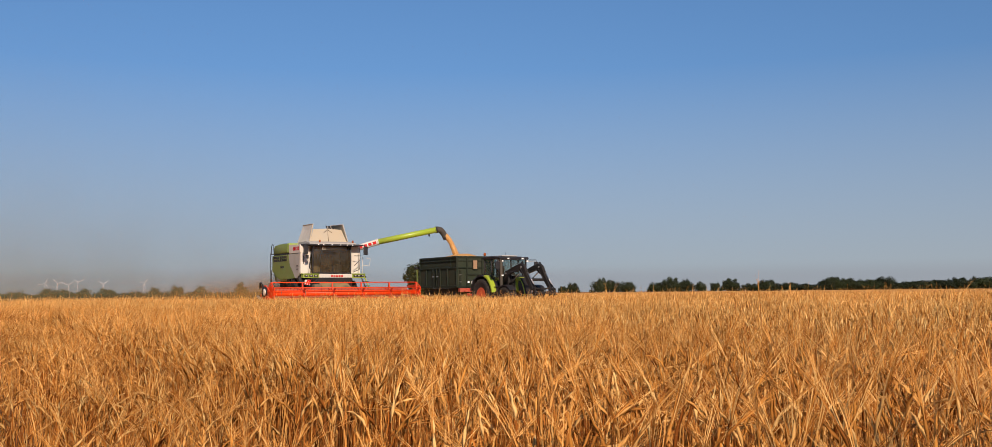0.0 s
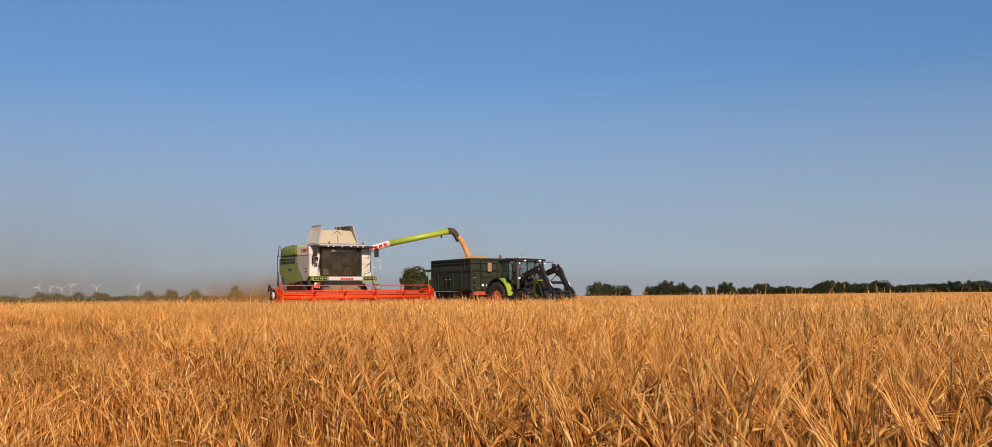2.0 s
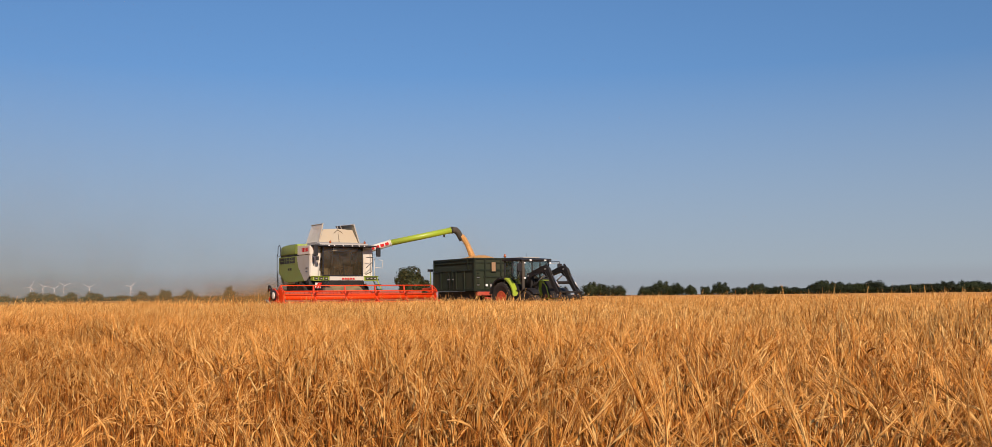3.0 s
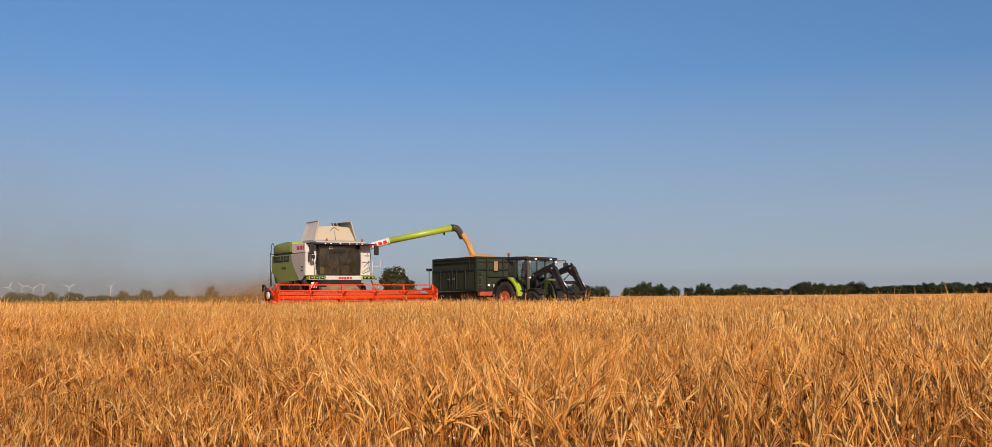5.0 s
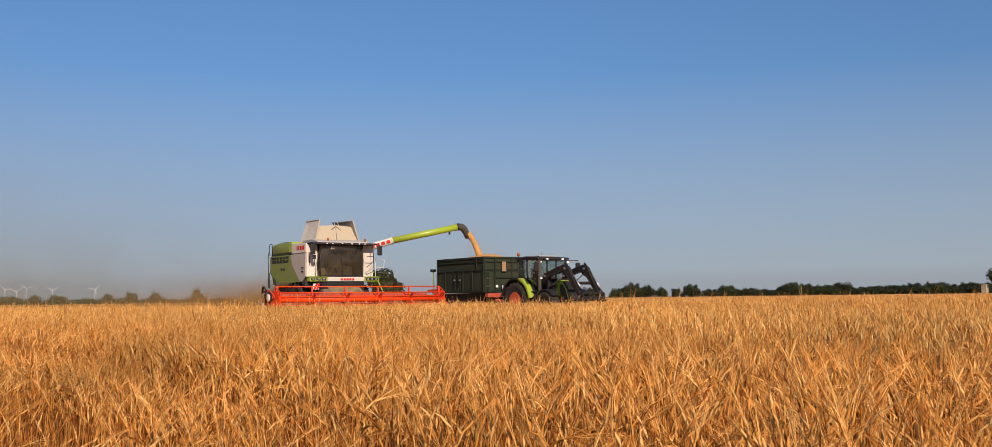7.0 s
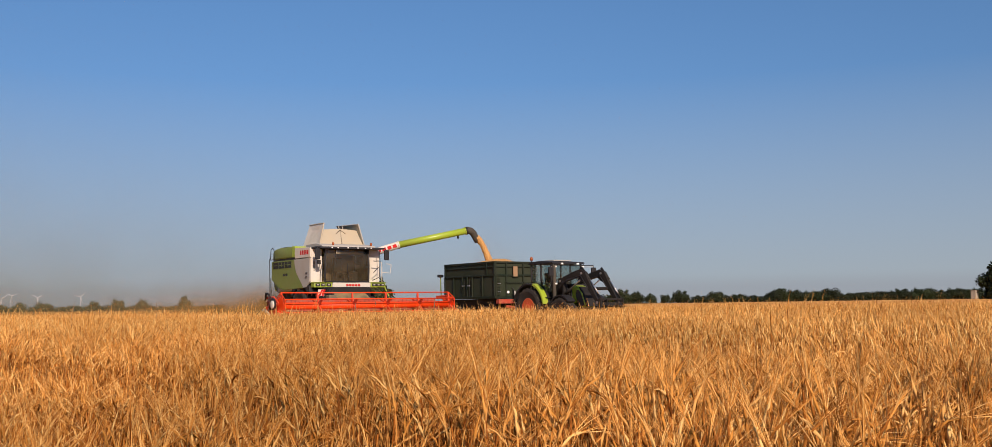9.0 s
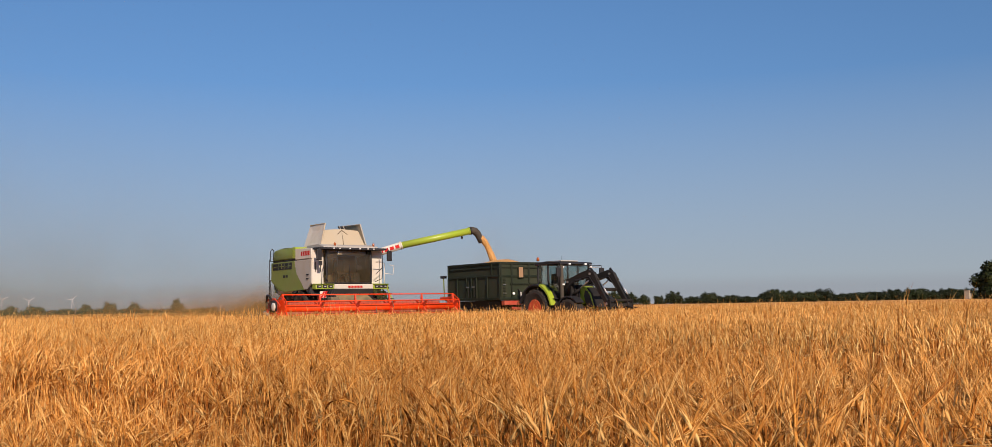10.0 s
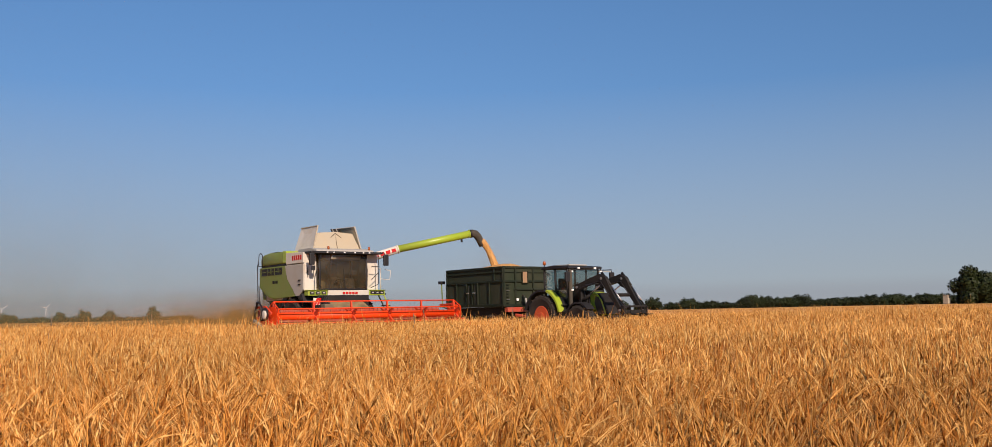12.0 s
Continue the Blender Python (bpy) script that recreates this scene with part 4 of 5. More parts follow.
# ---- trailer ----
def build_trailer():
    t = thing("grain_trailer", (7.5, 1.8, 0), "dark green tipping trailer heaped with fresh grain", "trailer")
    x0, x1, y0, y1, z0, z1 = 6.3, 8.72, -0.35, 4.0, 1.38, 3.14
    part("floor", box(x0, y0, z0, x1, y1, z0 + 0.08, 0.01), M_TRAILER, t)
    nw = part("side_wall", box(x0, y0, z0 + 0.08, x0 + 0.06, y1, z1, 0.012), M_TRAILER, t, "dark green ribbed side wall with drop doors")
    part("side_wall", box(x1 - 0.06, y0, z0 + 0.08, x1, y1, z1, 0.012), M_TRAILER, t)
    fw = part("front_wall", box(x0 + 0.06, y0, z0 + 0.08, x1 - 0.06, y0 + 0.06, z1, 0.012), M_TRAILER, t, "dark green front wall with a sight window")
    part("rear_wall", box(x0 + 0.06, y1 - 0.06, z0 + 0.08, x1 - 0.06, y1, z1, 0.012), M_TRAILER, t)
    # rails and ribs
    for z, hgt in ((z1 - 0.10, 0.10), (2.44, 0.09), (z0, 0.12), (2.86, 0.04)):
        part("rail", box(x0 - 0.05, y0 - 0.02, z, x0 - 0.001, y1 + 0.02, z + hgt, 0.012), M_TRAILER_RIB, nw)
        part("rail", box(x0 - 0.05, y0 - 0.05, z, x1 + 0.05, y0 - 0.001, z + hgt, 0.012), M_TRAILER_RIB, fw)
    for y in (y0 - 0.02, 0.62, 1.50, 1.92, 2.35, 3.15, y1 - 0.06):
        part("rib", box(x0 - 0.06, y, z0 + 0.10, x0 - 0.002, y + 0.08, 2.46, 0.012), M_TRAILER_RIB, nw)
    for y in (y0 - 0.02, 0.25, y1 - 0.06):
        part("rib", box(x0 - 0.055, y, 2.50, x0 - 0.003, y + 0.07, z1 - 0.05, 0.012), M_TRAILER_RIB, nw)
    for y in (1.66, 2.16):
        lt = part("latch", tube([(x0 - 0.09, y, 1.55), (x0 - 0.09, y, 2.35)], 0.018, 6), M_STEEL, nw, "dark door latch rod")
        part("lever", box(x0 - 0.13, y - 0.03, 2.0, x0 - 0.08, y + 0.14, 2.05, 0.008), M_BRIGHT, lt)
    for x in (x0 - 0.02, 6.9, 7.9, x1 - 0.08):
        part("rib", box(x, y0 - 0.06, z0 + 0.10, x + 0.08, y0 - 0.002, z1 - 0.06, 0.012), M_TRAILER_RIB, fw)
    part("rail", box(6.85, y0 - 0.06, 2.08, x1, y0 - 0.002, 2.16, 0.012), M_TRAILER_RIB, fw)
    wn_ = part("sight_window", box(7.32, y0 - 0.075, 2.42, 7.58, y0 - 0.055, 2.90, 0.006), M_PANE, fw, "sight window showing tan grain inside")
    part("window_frame", tube([(7.30, y0 - 0.08, 2.40), (7.60, y0 - 0.08, 2.40), (7.60, y0 - 0.08, 2.92), (7.30, y0 - 0.08, 2.92), (7.30, y0 - 0.08, 2.40)], 0.022, 5), M_TRAILER_RIB, wn_)
    part("marker_lamp", tube([(7.0, y0 - 0.10, 1.68), (7.0, y0 - 0.05, 1.68)], 0.065, 14), M_LAMP, fw, "white round marker lamp")
    for k in range(7):
        part("step", box(6.40, y0 - 0.10, 1.55 + 0.13 * k, 6.56, y0 - 0.06, 1.575 + 0.13 * k, 0.004), M_BRIGHT if k in (1, 4) else M_TRAILER_RIB, fw)
    # running gear
    part("chassis", box(6.9, -0.2, 1.05, 8.1, 3.9, 1.36, 0.03), M_STEEL, t, "dark chassis frame")
    # strips added to close the bright gap and darken the zone below the body
    part("side_rail", box(6.50, 0.0, 0.98, 6.58, 3.9, 1.36, 0.01), M_STEEL, t, "dark strip added to close the gap below the body")
    part("rear_frame", box(6.5, 3.72, 0.95, 8.5, 3.88, 1.36, 0.02), M_STEEL, t)
    fb = part("front_frame", box(6.45, -0.45, 1.14, 8.55, -0.2, 1.34, 0.02), M_DARKRED, t, "faded red front cross member")
    part("drawbar", tube([(7.0, -0.3, 1.0), (7.5, -1.6, 0.8)], 0.07, 8), M_DARKRED, t)
    part("drawbar", tube([(8.0, -0.3, 1.0), (7.5, -1.6, 0.8)], 0.07, 8), M_DARKRED, t)
    part("supply_hose", tube([(7.2, -0.45, 1.25), (7.1, -0.8, 1.32), (6.95, -1.2, 1.28), (6.85, -1.6, 1.05)], 0.022, 6), M_LIME, t, "", True)
    for y in (0.75, 3.0):
        part("axle", tube([(6.6, y, 0.52), (8.4, y, 0.52)], 0.07, 8), M_STEEL, t)
        part("axle_mount", box(7.0, y - 0.3, 0.52, 8.0, y + 0.3, 1.06, 0.03), M_STEEL, t)
        for x, o in ((6.55, -1), (8.45, 1)):
            wheel(t, "tyre", x, y, 0.52, 0.42, 0.27, M_GREY, o, 16)
    ps = part("lamp_post", tube([(6.42, 4.02, 1.30), (6.40, 4.55, 1.45), (6.40, 4.62, 2.55)], 0.03, 8), M_OLIVE, t, "green post with a black lamp on top", True)
    part("lamp_head", box(6.28, 4.50, 2.52, 6.52, 4.74, 2.66, 0.02), M_BLACK, ps)
    # pale upright added here; not a known part of the trailer
    js = part("support_jack", tube([(6.50, -1.70, 0.35), (6.50, -1.72, 1.2), (6.46, -1.68, 1.72)], 0.035, 8), M_GREY, t, "pale upright added beside the drawbar", True)
    part("jack_crank", tube([(6.46, -1.68, 1.70), (6.40, -1.60, 1.84), (6.40, -1.52, 1.84)], 0.018, 6), M_BLACK, js)
    part("jack_bracket", box(6.52, -1.82, 0.72, 7.42, -1.62, 0.82, 0.01), M_STEEL, t)
    return t


def build_grain():
    g = bmesh.new()
    n, k = 26, 40
    rs = random.Random(5)
    rows = []
    for i in range(n + 1):
        row = []
        for j in range(k + 1):
            x, y = 6.365 + 2.285 * i / n, -0.285 + 4.22 * j / k
            e = min(i, n - i) / (n / 2)
            f = min(j, k - j) / (k / 2)
            z = 2.98 + 0.17 * min(1, e * 1.6) ** 0.7 * min(1, f * 1.7) ** 0.8 + 0.10 * math.exp(-((x - 7.5) ** 2 + (y - 1.6) ** 2) / 0.6) + 0.14 * math.exp(-((x - 8.0) ** 2 + (y - 1.1) ** 2) / 0.7) + rs.uniform(-0.012, 0.012)
            row.append(g.verts.new((x, y, z)))
        rows.append(row)
    for i in range(n):
        for j in range(k):
            g.faces.new((rows[i][j], rows[i + 1][j], rows[i + 1][j + 1], rows[i][j + 1]))
    rim = [rows[i][0] for i in range(n + 1)] + [rows[n][j] for j in range(1, k + 1)] + [rows[i][k] for i in range(n - 1, -1, -1)] + [rows[0][j] for j in range(k - 1, 0, -1)]
    low = [g.verts.new((v.co.x, v.co.y, 1.47)) for v in rim]
    for i in range(len(rim)):
        g.faces.new((rim[i], rim[(i + 1) % len(rim)], low[(i + 1) % len(rim)], low[i]))
    g.faces.new(low)
    me = bpy.data.meshes.new("grain_heap")
    bmesh.ops.recalc_face_normals(g, faces=g.faces)
    g.to_mesh(me)
    g.free()
    me.materials.append(M_GRAIN)
    tagged(new("grain_heap", me), "golden heap of grain filling the trailer", "grain", "", "stuff")
    # falling stream, with loose kernels round it
    s = bmesh.new()
    pts, rad = [], []
    for k in range(13):
        u = k / 12
        pts.append((6.92 + 0.62 * u, 2.12 - 0.30 * u, 4.45 - 0.42 * u - 0.86 * u * u))
        rad.append(0.140 + 0.015 * math.sin(9 * u) + 0.015 * u)
    tube(pts, rad, 14, s)
    for v in s.verts:
        v.co += Vector((rs.uniform(-0.015, 0.015), rs.uniform(-0.015, 0.015), 0))
    for k in range(1500):
        u = rs.random()
        i = min(11, int(u * 12))
        p = Vector(pts[i]).lerp(Vector(pts[i + 1]), u * 12 - i)
        a, r = rs.uniform(0, 2 * math.pi), 0.15 + abs(rs.gauss(0, 0.05)) * (0.4 + u)
        p += Vector((math.cos(a) * r, math.sin(a) * r, rs.uniform(-0.03, 0.03)))
        vs = [s.verts.new(p + Vector((rs.uniform(-1, 1), rs.uniform(-1, 1), rs.uniform(-1, 1))) * 0.012) for _ in range(3)]
        s.faces.new(vs)
    me = bpy.data.meshes.new("grain_stream")
    bmesh.ops.recalc_face_normals(s, faces=s.faces)
    s.to_mesh(me)
    s.free()
    me.materials.append(M_GRAIN)
    tagged(new("grain_stream", me), "golden grain pouring from the spout into the trailer", "grain", "", "stuff")


# ---- tractor ----
def build_tractor():
    t = thing("tractor", (7.5, -4.2, 0), "lime green tractor with a dark front loader pulling the trailer", "tractor")
    for x, o in ((6.55, -1), (8.45, 1)):
        wheel(t, "rear_tyre", x, -2.85, 0.90, 0.55, 0.46, M_RIM, o, 20)
        wheel(t, "front_tyre", x + 0.05 * o * -1, -5.0, 0.68, 0.48, 0.34, M_STEEL, o, 18)
        # rear fender: black shell with a lime front strip
        arc = lambda a, r: (-2.85 - r * math.cos(radians(a)), 0.90 + r * math.sin(radians(a)))
        xa, xb = (6.30, 6.85) if o < 0 else (8.15, 8.70)
        out = [arc(a, 1.16) for a in range(10, 75, 8)] + [arc(a, 1.07) for a in range(74, 9, -8)]
        part("fender", slab(out, "x", *((xa + 0.02, xa + 0.30) if o < 0 else (xb - 0.30, xb - 0.02)), 0.012), M_LIME, t, "lime green rear fender")
        part("inner_fender", slab(out, "x", *((xa + 0.30, xb) if o < 0 else (xa, xb - 0.30)), 0.012), M_BLACK, t)
        out = [arc(a, 1.13) for a in range(74, 165, 10)] + [arc(a, 1.06) for a in range(164, 73, -10)]
        part("fender", slab(out, "x", xa, xb, 0.012), M_BLACK, t, "black rear fender")
        arf = lambda a: (-5.0 - 0.80 * math.cos(radians(a)), 0.68 + 0.80 * math.sin(radians(a)))
        arg = lambda a: (-5.0 - 0.75 * math.cos(radians(a)), 0.68 + 0.75 * math.sin(radians(a)))
        part("front_fender", slab([arf(a) for a in range(40, 165, 12)] + [arg(a) for a in range(160, 39, -12)], "x", xa + 0.08, xb - 0.05, 0.01), M_BLACK, t)
    part("transmission", box(7.15, -5.6, 0.6, 7.85, -2.3, 1.2, 0.06), M_STEEL, t)
    part("front_axle", box(6.7, -5.10, 0.55, 8.3, -4.90, 0.80, 0.03), M_STEEL, t)
    part("rear_axle", tube([(6.7, -2.85, 0.9), (8.3, -2.85, 0.9)], 0.14, 12), M_STEEL, t)
    part("hitch", box(7.42, -2.4, 0.7, 7.58, -1.5, 0.85, 0.02), M_STEEL, t)
    bon = slab([(-4.15, 1.1), (-4.15, 1.92), (-4.9, 1.90), (-5.35, 1.80), (-5.62, 1.55), (-5.85, 0.98), (-5.6, 0.92)], "x", 7.15, 7.85, 0.07)
    bo = part("bonnet", bon, M_LIME, t, "lime green bonnet", True)
    part("grille", slab([(-5.33, 1.83), (-5.38, 1.83), (-5.66, 1.57), (-5.90, 0.97), (-5.84, 0.97), (-5.60, 1.55)], "x", 7.19, 7.81, 0.01), M_STEEL, bo, "dusty dark front grille")
    part("bonnet_cover", box(7.11, -4.98, 1.05, 7.89, -4.2, 1.95, 0.04), M_BLACK, bo, "black engine cover behind the bonnet")
    for x in (7.14, 7.86):
        part("side_grille", slab([(-5.30, 1.70), (-5.45, 1.66), (-5.58, 1.50), (-5.80, 1.0), (-5.50, 0.96), (-5.34, 1.15), (-5.24, 1.45)], "x", x - 0.012, x + 0.012, 0), M_SPOUT, bo, "dusty dark side grille at the nose")
    part("front_weight", box(7.25, -6.0, 0.62, 7.75, -5.6, 0.92, 0.04), M_STEEL, t, "dark front weight block")
    for x in (7.02, 7.98):
        part("loader_bracket", slab([(-4.2, 0.95), (-4.3, 1.9), (-4.75, 1.95), (-4.95, 1.55), (-4.85, 1.0)], "x", x - 0.03, x + 0.03, 0.01), M_STEEL, t, "dark loader mounting plate")
    for k in range(5):
        part("hydraulic_hose", tube([(6.85, -4.35 - 0.06 * k, 1.5), (6.78, -4.6 - 0.05 * k, 1.85 + 0.05 * k), (6.84, -5.0 - 0.1 * k, 2.15), (6.88, -5.4 - 0.1 * k, 2.2)], 0.02, 6), M_BLACK, t, "", True)
    # cab
    xa, xb, ya, yb = 6.66, 8.36, -4.15, -2.72
    part("cab_base", slab([(ya, 1.15), (ya, 1.62), (-3.6, 1.62), (-3.3, 1.95), (yb, 1.95), (yb, 1.15)], "x", 6.86, 8.14, 0.03), M_BLACK, t)
    rf = part("cab_roof", slab([(ya - 0.22, 2.86), (ya - 0.15, 2.95), (-3.4, 3.02), (yb + 0.1, 2.97), (yb + 0.16, 2.86)], "x", xa - 0.08, xb + 0.08, 0.03), M_BLACK, t, "dark cab roof")
    part("roof_hatch", box(7.0, -3.9, 3.0, 8.0, -3.0, 3.05, 0.02), M_GREY, rf)
    for x in (xa, xb):
        for y in (ya, -3.42, yb):
            part("cab_pillar", tube([(x + (0.08 if x < 7.5 else -0.08), y, 1.6), (x, y, 2.2), (x, y, 2.88)], 0.045, 8), M_BLACK, t, "black cab pillar")
        for y0, y1 in ((ya + 0.04, -3.46), (-3.38, yb - 0.04)):
            part("side_window", box(x - 0.005, y0, 1.70, x + 0.005, y1, 2.84, 0), M_GLASS_CLEAR, t, "clear cab side glass")
    part("windscreen", box(xa + 0.05, ya - 0.005, 1.66, xb - 0.05, ya + 0.005, 2.84, 0), M_GLASS_CLEAR, t, "clear cab windscreen")
    part("rear_window", box(xa + 0.05, yb - 0.005, 1.98, xb - 0.05, yb + 0.005, 2.84, 0), M_GLASS_CLEAR, t)
    st = part("driver_seat", box(7.25, -3.35, 1.62, 7.75, -2.95, 1.95, 0.05), M_SEAT, t, "dark empty tractor seat")
    part("backrest", box(7.27, -3.02, 1.9, 7.73, -2.86, 2.5, 0.05), M_SEAT, st)
    part("steering_column", tube([(7.5, -3.95, 1.6), (7.5, -3.75, 2.1)], 0.06, 8), M_BLACK, t)
    part("steering_wheel", tube([(7.5 + 0.2 * math.cos(a), -3.74 - 0.1 * math.sin(a), 2.13 + 0.12 * math.sin(a)) for a in np.linspace(0, 2 * math.pi, 13)], 0.018, 6), M_BLACK, t)
    part("exhaust_stack", tube([(6.70, -4.30, 1.25), (6.70, -4.30, 1.4), (6.70, -4.30, 2.78), (6.70, -4.22, 2.9)], [0.06, 0.085, 0.075, 0.055], 12), M_SPOUT, t, "grey-brown exhaust stack", True)
    for x, y, z in ((6.74, -4.37, 2.74), (7.1, -4.40, 2.87), (8.0, -4.40, 2.87), (8.32, -4.38, 2.74), (6.72, -4.42, 1.98)):
        part("work_lamp", box(x - 0.05, y, z - 0.035, x + 0.06, y + 0.08, z + 0.035, 0.012), M_LAMP, t, "white work lamp")
    bc = part("beacon", tube([(6.68, -2.70, 3.06), (6.68, -2.70, 3.17), (6.68, -2.70, 3.23)], [0.065, 0.07, 0.03], 12), M_ORANGE, t, "amber beacon on a stalk", True)
    part("stalk", tube([(6.72, -2.66, 2.90), (6.68, -2.70, 3.06)], 0.018, 6), M_BLACK, bc)
    for s, x in ((1, 8.75), (-1, 6.30)):
        mr = part("mirror", box(x - 0.12, -4.63, 2.30, x + 0.12, -4.53, 2.70, 0.03), M_BLACK, t, "black mirror on a long arm")
        part("mirror_arm", tube([(8.36 if s > 0 else 6.66, -4.2, 2.80), (x, -4.58, 2.80), (x, -4.58, 2.70)], 0.02, 6), M_BLACK, mr)
        part("mirror_arm", tube([(8.36 if s > 0 else 6.66, -4.2, 2.72), (x, -4.58, 2.74)], 0.014, 6), M_GREY, mr)
    for k in range(4):
        part("step", box(6.50, -4.05, 0.55 + 0.27 * k, 6.80, -3.55, 0.59 + 0.27 * k, 0.01), M_BLACK, t)
    part("side_console", slab([(-3.9, 1.62), (-3.8, 2.0), (-3.3, 2.1), (-3.0, 1.95), (-3.0, 1.62)], "x", 7.78, 8.05, 0.03), M_BLACK, t)
    part("dashboard", slab([(-4.1, 1.62), (-4.1, 2.02), (-3.95, 2.12), (-3.8, 1.95), (-3.85, 1.62)], "x", 7.25, 7.75, 0.03), M_BLACK, t)
    part("door_bar", tube([(xa - 0.01, -4.1, 2.05), (xa - 0.01, -3.46, 1.98)], 0.016, 6), M_BLACK, t)
    part("door_handle", box(xa - 0.04, -3.56, 2.02, xa - 0.012, -3.44, 2.07, 0.008), M_STEEL, t)
    part("number_plate", box(6.84, yb + 0.16, 2.62, 7.1, yb + 0.18, 2.74, 0.005), M_BLACK, t)
    part("roof_rail", tube([(xa, ya - 0.2, 2.84), (xa + 0.1, ya - 0.24, 2.80), (xb - 0.1, ya - 0.24, 2.80), (xb, ya - 0.2, 2.84)], 0.02, 6), M_STEEL, rf, "", True)
    part("antenna", tube([(7.9, -2.9, 3.0), (7.92, -2.85, 3.28)], 0.008, 5), M_BLACK, rf)
    part("fuel_tank", box(6.55, -4.22, 0.7, 7.0, -3.6, 1.2, 0.06), M_BLACK, t)
    # front loader
    for x in (6.95, 8.05):
        part("loader_tower", slab([(-4.15, 0.9), (-4.25, 1.75), (-4.42, 2.22), (-4.72, 2.22), (-4.75, 1.6), (-4.6, 0.9)], "x", x - 0.09, x + 0.09, 0.015), M_STEEL, t, "dark steel loader tower")
        arm = part("loader_arm", beam([(x, -4.45, 2.08), (x, -5.3, 2.30), (x, -5.85, 2.42), (x, -6.05, 2.34), (x, -6.45, 1.75), (x, -6.95, 1.12)], 0.16, [0.20, 0.28, 0.30, 0.30, 0.26, 0.18]), M_STEEL, t, "bent dark steel loader arm")
        part("hydraulic_ram", tube([(x, -4.55, 1.45), (x, -5.15, 1.75)], 0.055, 10), M_STEEL, arm, "", True)
        part("piston_rod", tube([(x, -5.1, 1.73), (x, -5.75, 2.1)], 0.03, 8), M_BRIGHT, arm, "", True)
        part("hydraulic_ram", tube([(x, -5.9, 2.62), (x, -6.4, 2.10)], 0.05, 10), M_STEEL, arm, "", True)
        part("piston_rod", tube([(x, -6.4, 2.10), (x, -6.95, 1.50)], 0.028, 8), M_BRIGHT, arm, "", True)
        part("link_bar", beam([(x, -6.85, 1.55), (x, -7.10, 1.30), (x, -7.08, 1.0)], 0.05, 0.07), M_STEEL, arm)
    for x in (6.95, 8.05):
        for y, z in ((-4.5, 2.08), (-5.95, 2.38), (-6.95, 1.12)):
            part("pivot_pin", lathe([(-0.12, 0.05), (0.12, 0.05)], (x, y, z), 10), M_BRIGHT, t, "worn steel pivot pin")
        part("hydraulic_hose", tube([(x - 0.10, -4.6, 2.0), (x - 0.10, -5.3, 2.18), (x - 0.10, -5.9, 2.28), (x - 0.10, -6.4, 1.70)], 0.02, 6), M_BLACK, t, "", True)
        part("arm_gusset", slab([(-5.55, 2.30), (-6.0, 2.30), (-6.2, 1.95), (-5.9, 2.05)], "x", x - 0.05, x + 0.05, 0.01), M_STEEL, t)
    part("cross_tube", tube([(6.95, -6.30, 1.72), (8.05, -6.30, 1.72)], 0.07, 10), M_STEEL, t, "", True)
    hs = part("tool_carrier", box(6.85, -7.15, 0.98, 8.15, -7.03, 1.12, 0.02), M_STEEL, t, "dark tool carrier at the loader's tip")
    part("carrier_bar", box(6.85, -7.13, 1.22, 8.15, -7.05, 1.30, 0.015), M_STEEL, hs)
    for x in (6.85, 7.2, 7.8, 8.09):
        part("carrier_plate", box(x, -7.18, 0.86, x + 0.05, -7.0, 1.28, 0.01), M_STEEL, hs)
    for x in (7.05, 7.75):
        part("fork_tine", tube([(x, -7.15, 0.98), (x, -7.6, 0.95), (x, -7.85, 0.96)], [0.04, 0.035, 0.012], 8), M_STEEL, hs, "", True)
    return t


build_combine()
build_header()
build_trailer()
build_grain()
build_tractor()


# ---- trees, turbines, hide ----
def crown_mesh(name, seed, w, h, leaves, mat, squat=1.0):
    """A crown of many small leaf clumps on uneven lobes, with gaps; 1 wide and 1 high when w = h = 1.
    squat: how many times wider than high the crown will stand, so that its lobes stay round."""
    rs = np.random.RandomState(seed)
    lobes = []
    flat = np.array((1 / squat, 1 / squat, 1.0))
    for k in range(int(20 * squat)):
        a, z = rs.uniform(0, 2 * math.pi), rs.uniform(0.0, 0.86)
        wide = 0.43 * math.sqrt(max(0.05, 1 - ((z - 0.30) / 0.66) ** 2))
        r = wide * math.sqrt(rs.uniform(0.08, 1.0))
        lobes.append((r * math.cos(a), r * math.sin(a), z * rs.uniform(0.78, 1.06), rs.uniform(0.13, 0.24)))
    lobes.append((0, 0, 0.45, 0.3))
    vs = []
    for k in range(leaves):
        core = k % 5 == 0
        x, y, z, s = (0, 0, 0.42, 0.36 * squat) if core else lobes[rs.randint(len(lobes))]
        d = rs.normal(size=3)
        d /= np.linalg.norm(d)
        p = np.array((x, y, z)) + d * s * rs.uniform(0.66, 1.06) * flat * ((1, 1, 1 / squat) if core else (1, 1, 1))
        u = rs.normal(size=3)
        u -= d * u.dot(d) * 0.6
        u /= np.linalg.norm(u)
        q = np.cross(d, u) + rs.normal(size=3) * 0.3
        e = rs.uniform(0.015, 0.034) * (1.8 if core else 1.0)
        for a, b2 in ((-1, -0.7), (1, -0.5), (0.8, 0.8), (-0.6, 1)):
            vs.append((p + (u * a + q * b2) * e * flat) * np.array((w, w, h)))
    f = np.arange(len(vs))
    return mesh_from(name, np.array(vs), f, np.full(leaves, 4), mat)


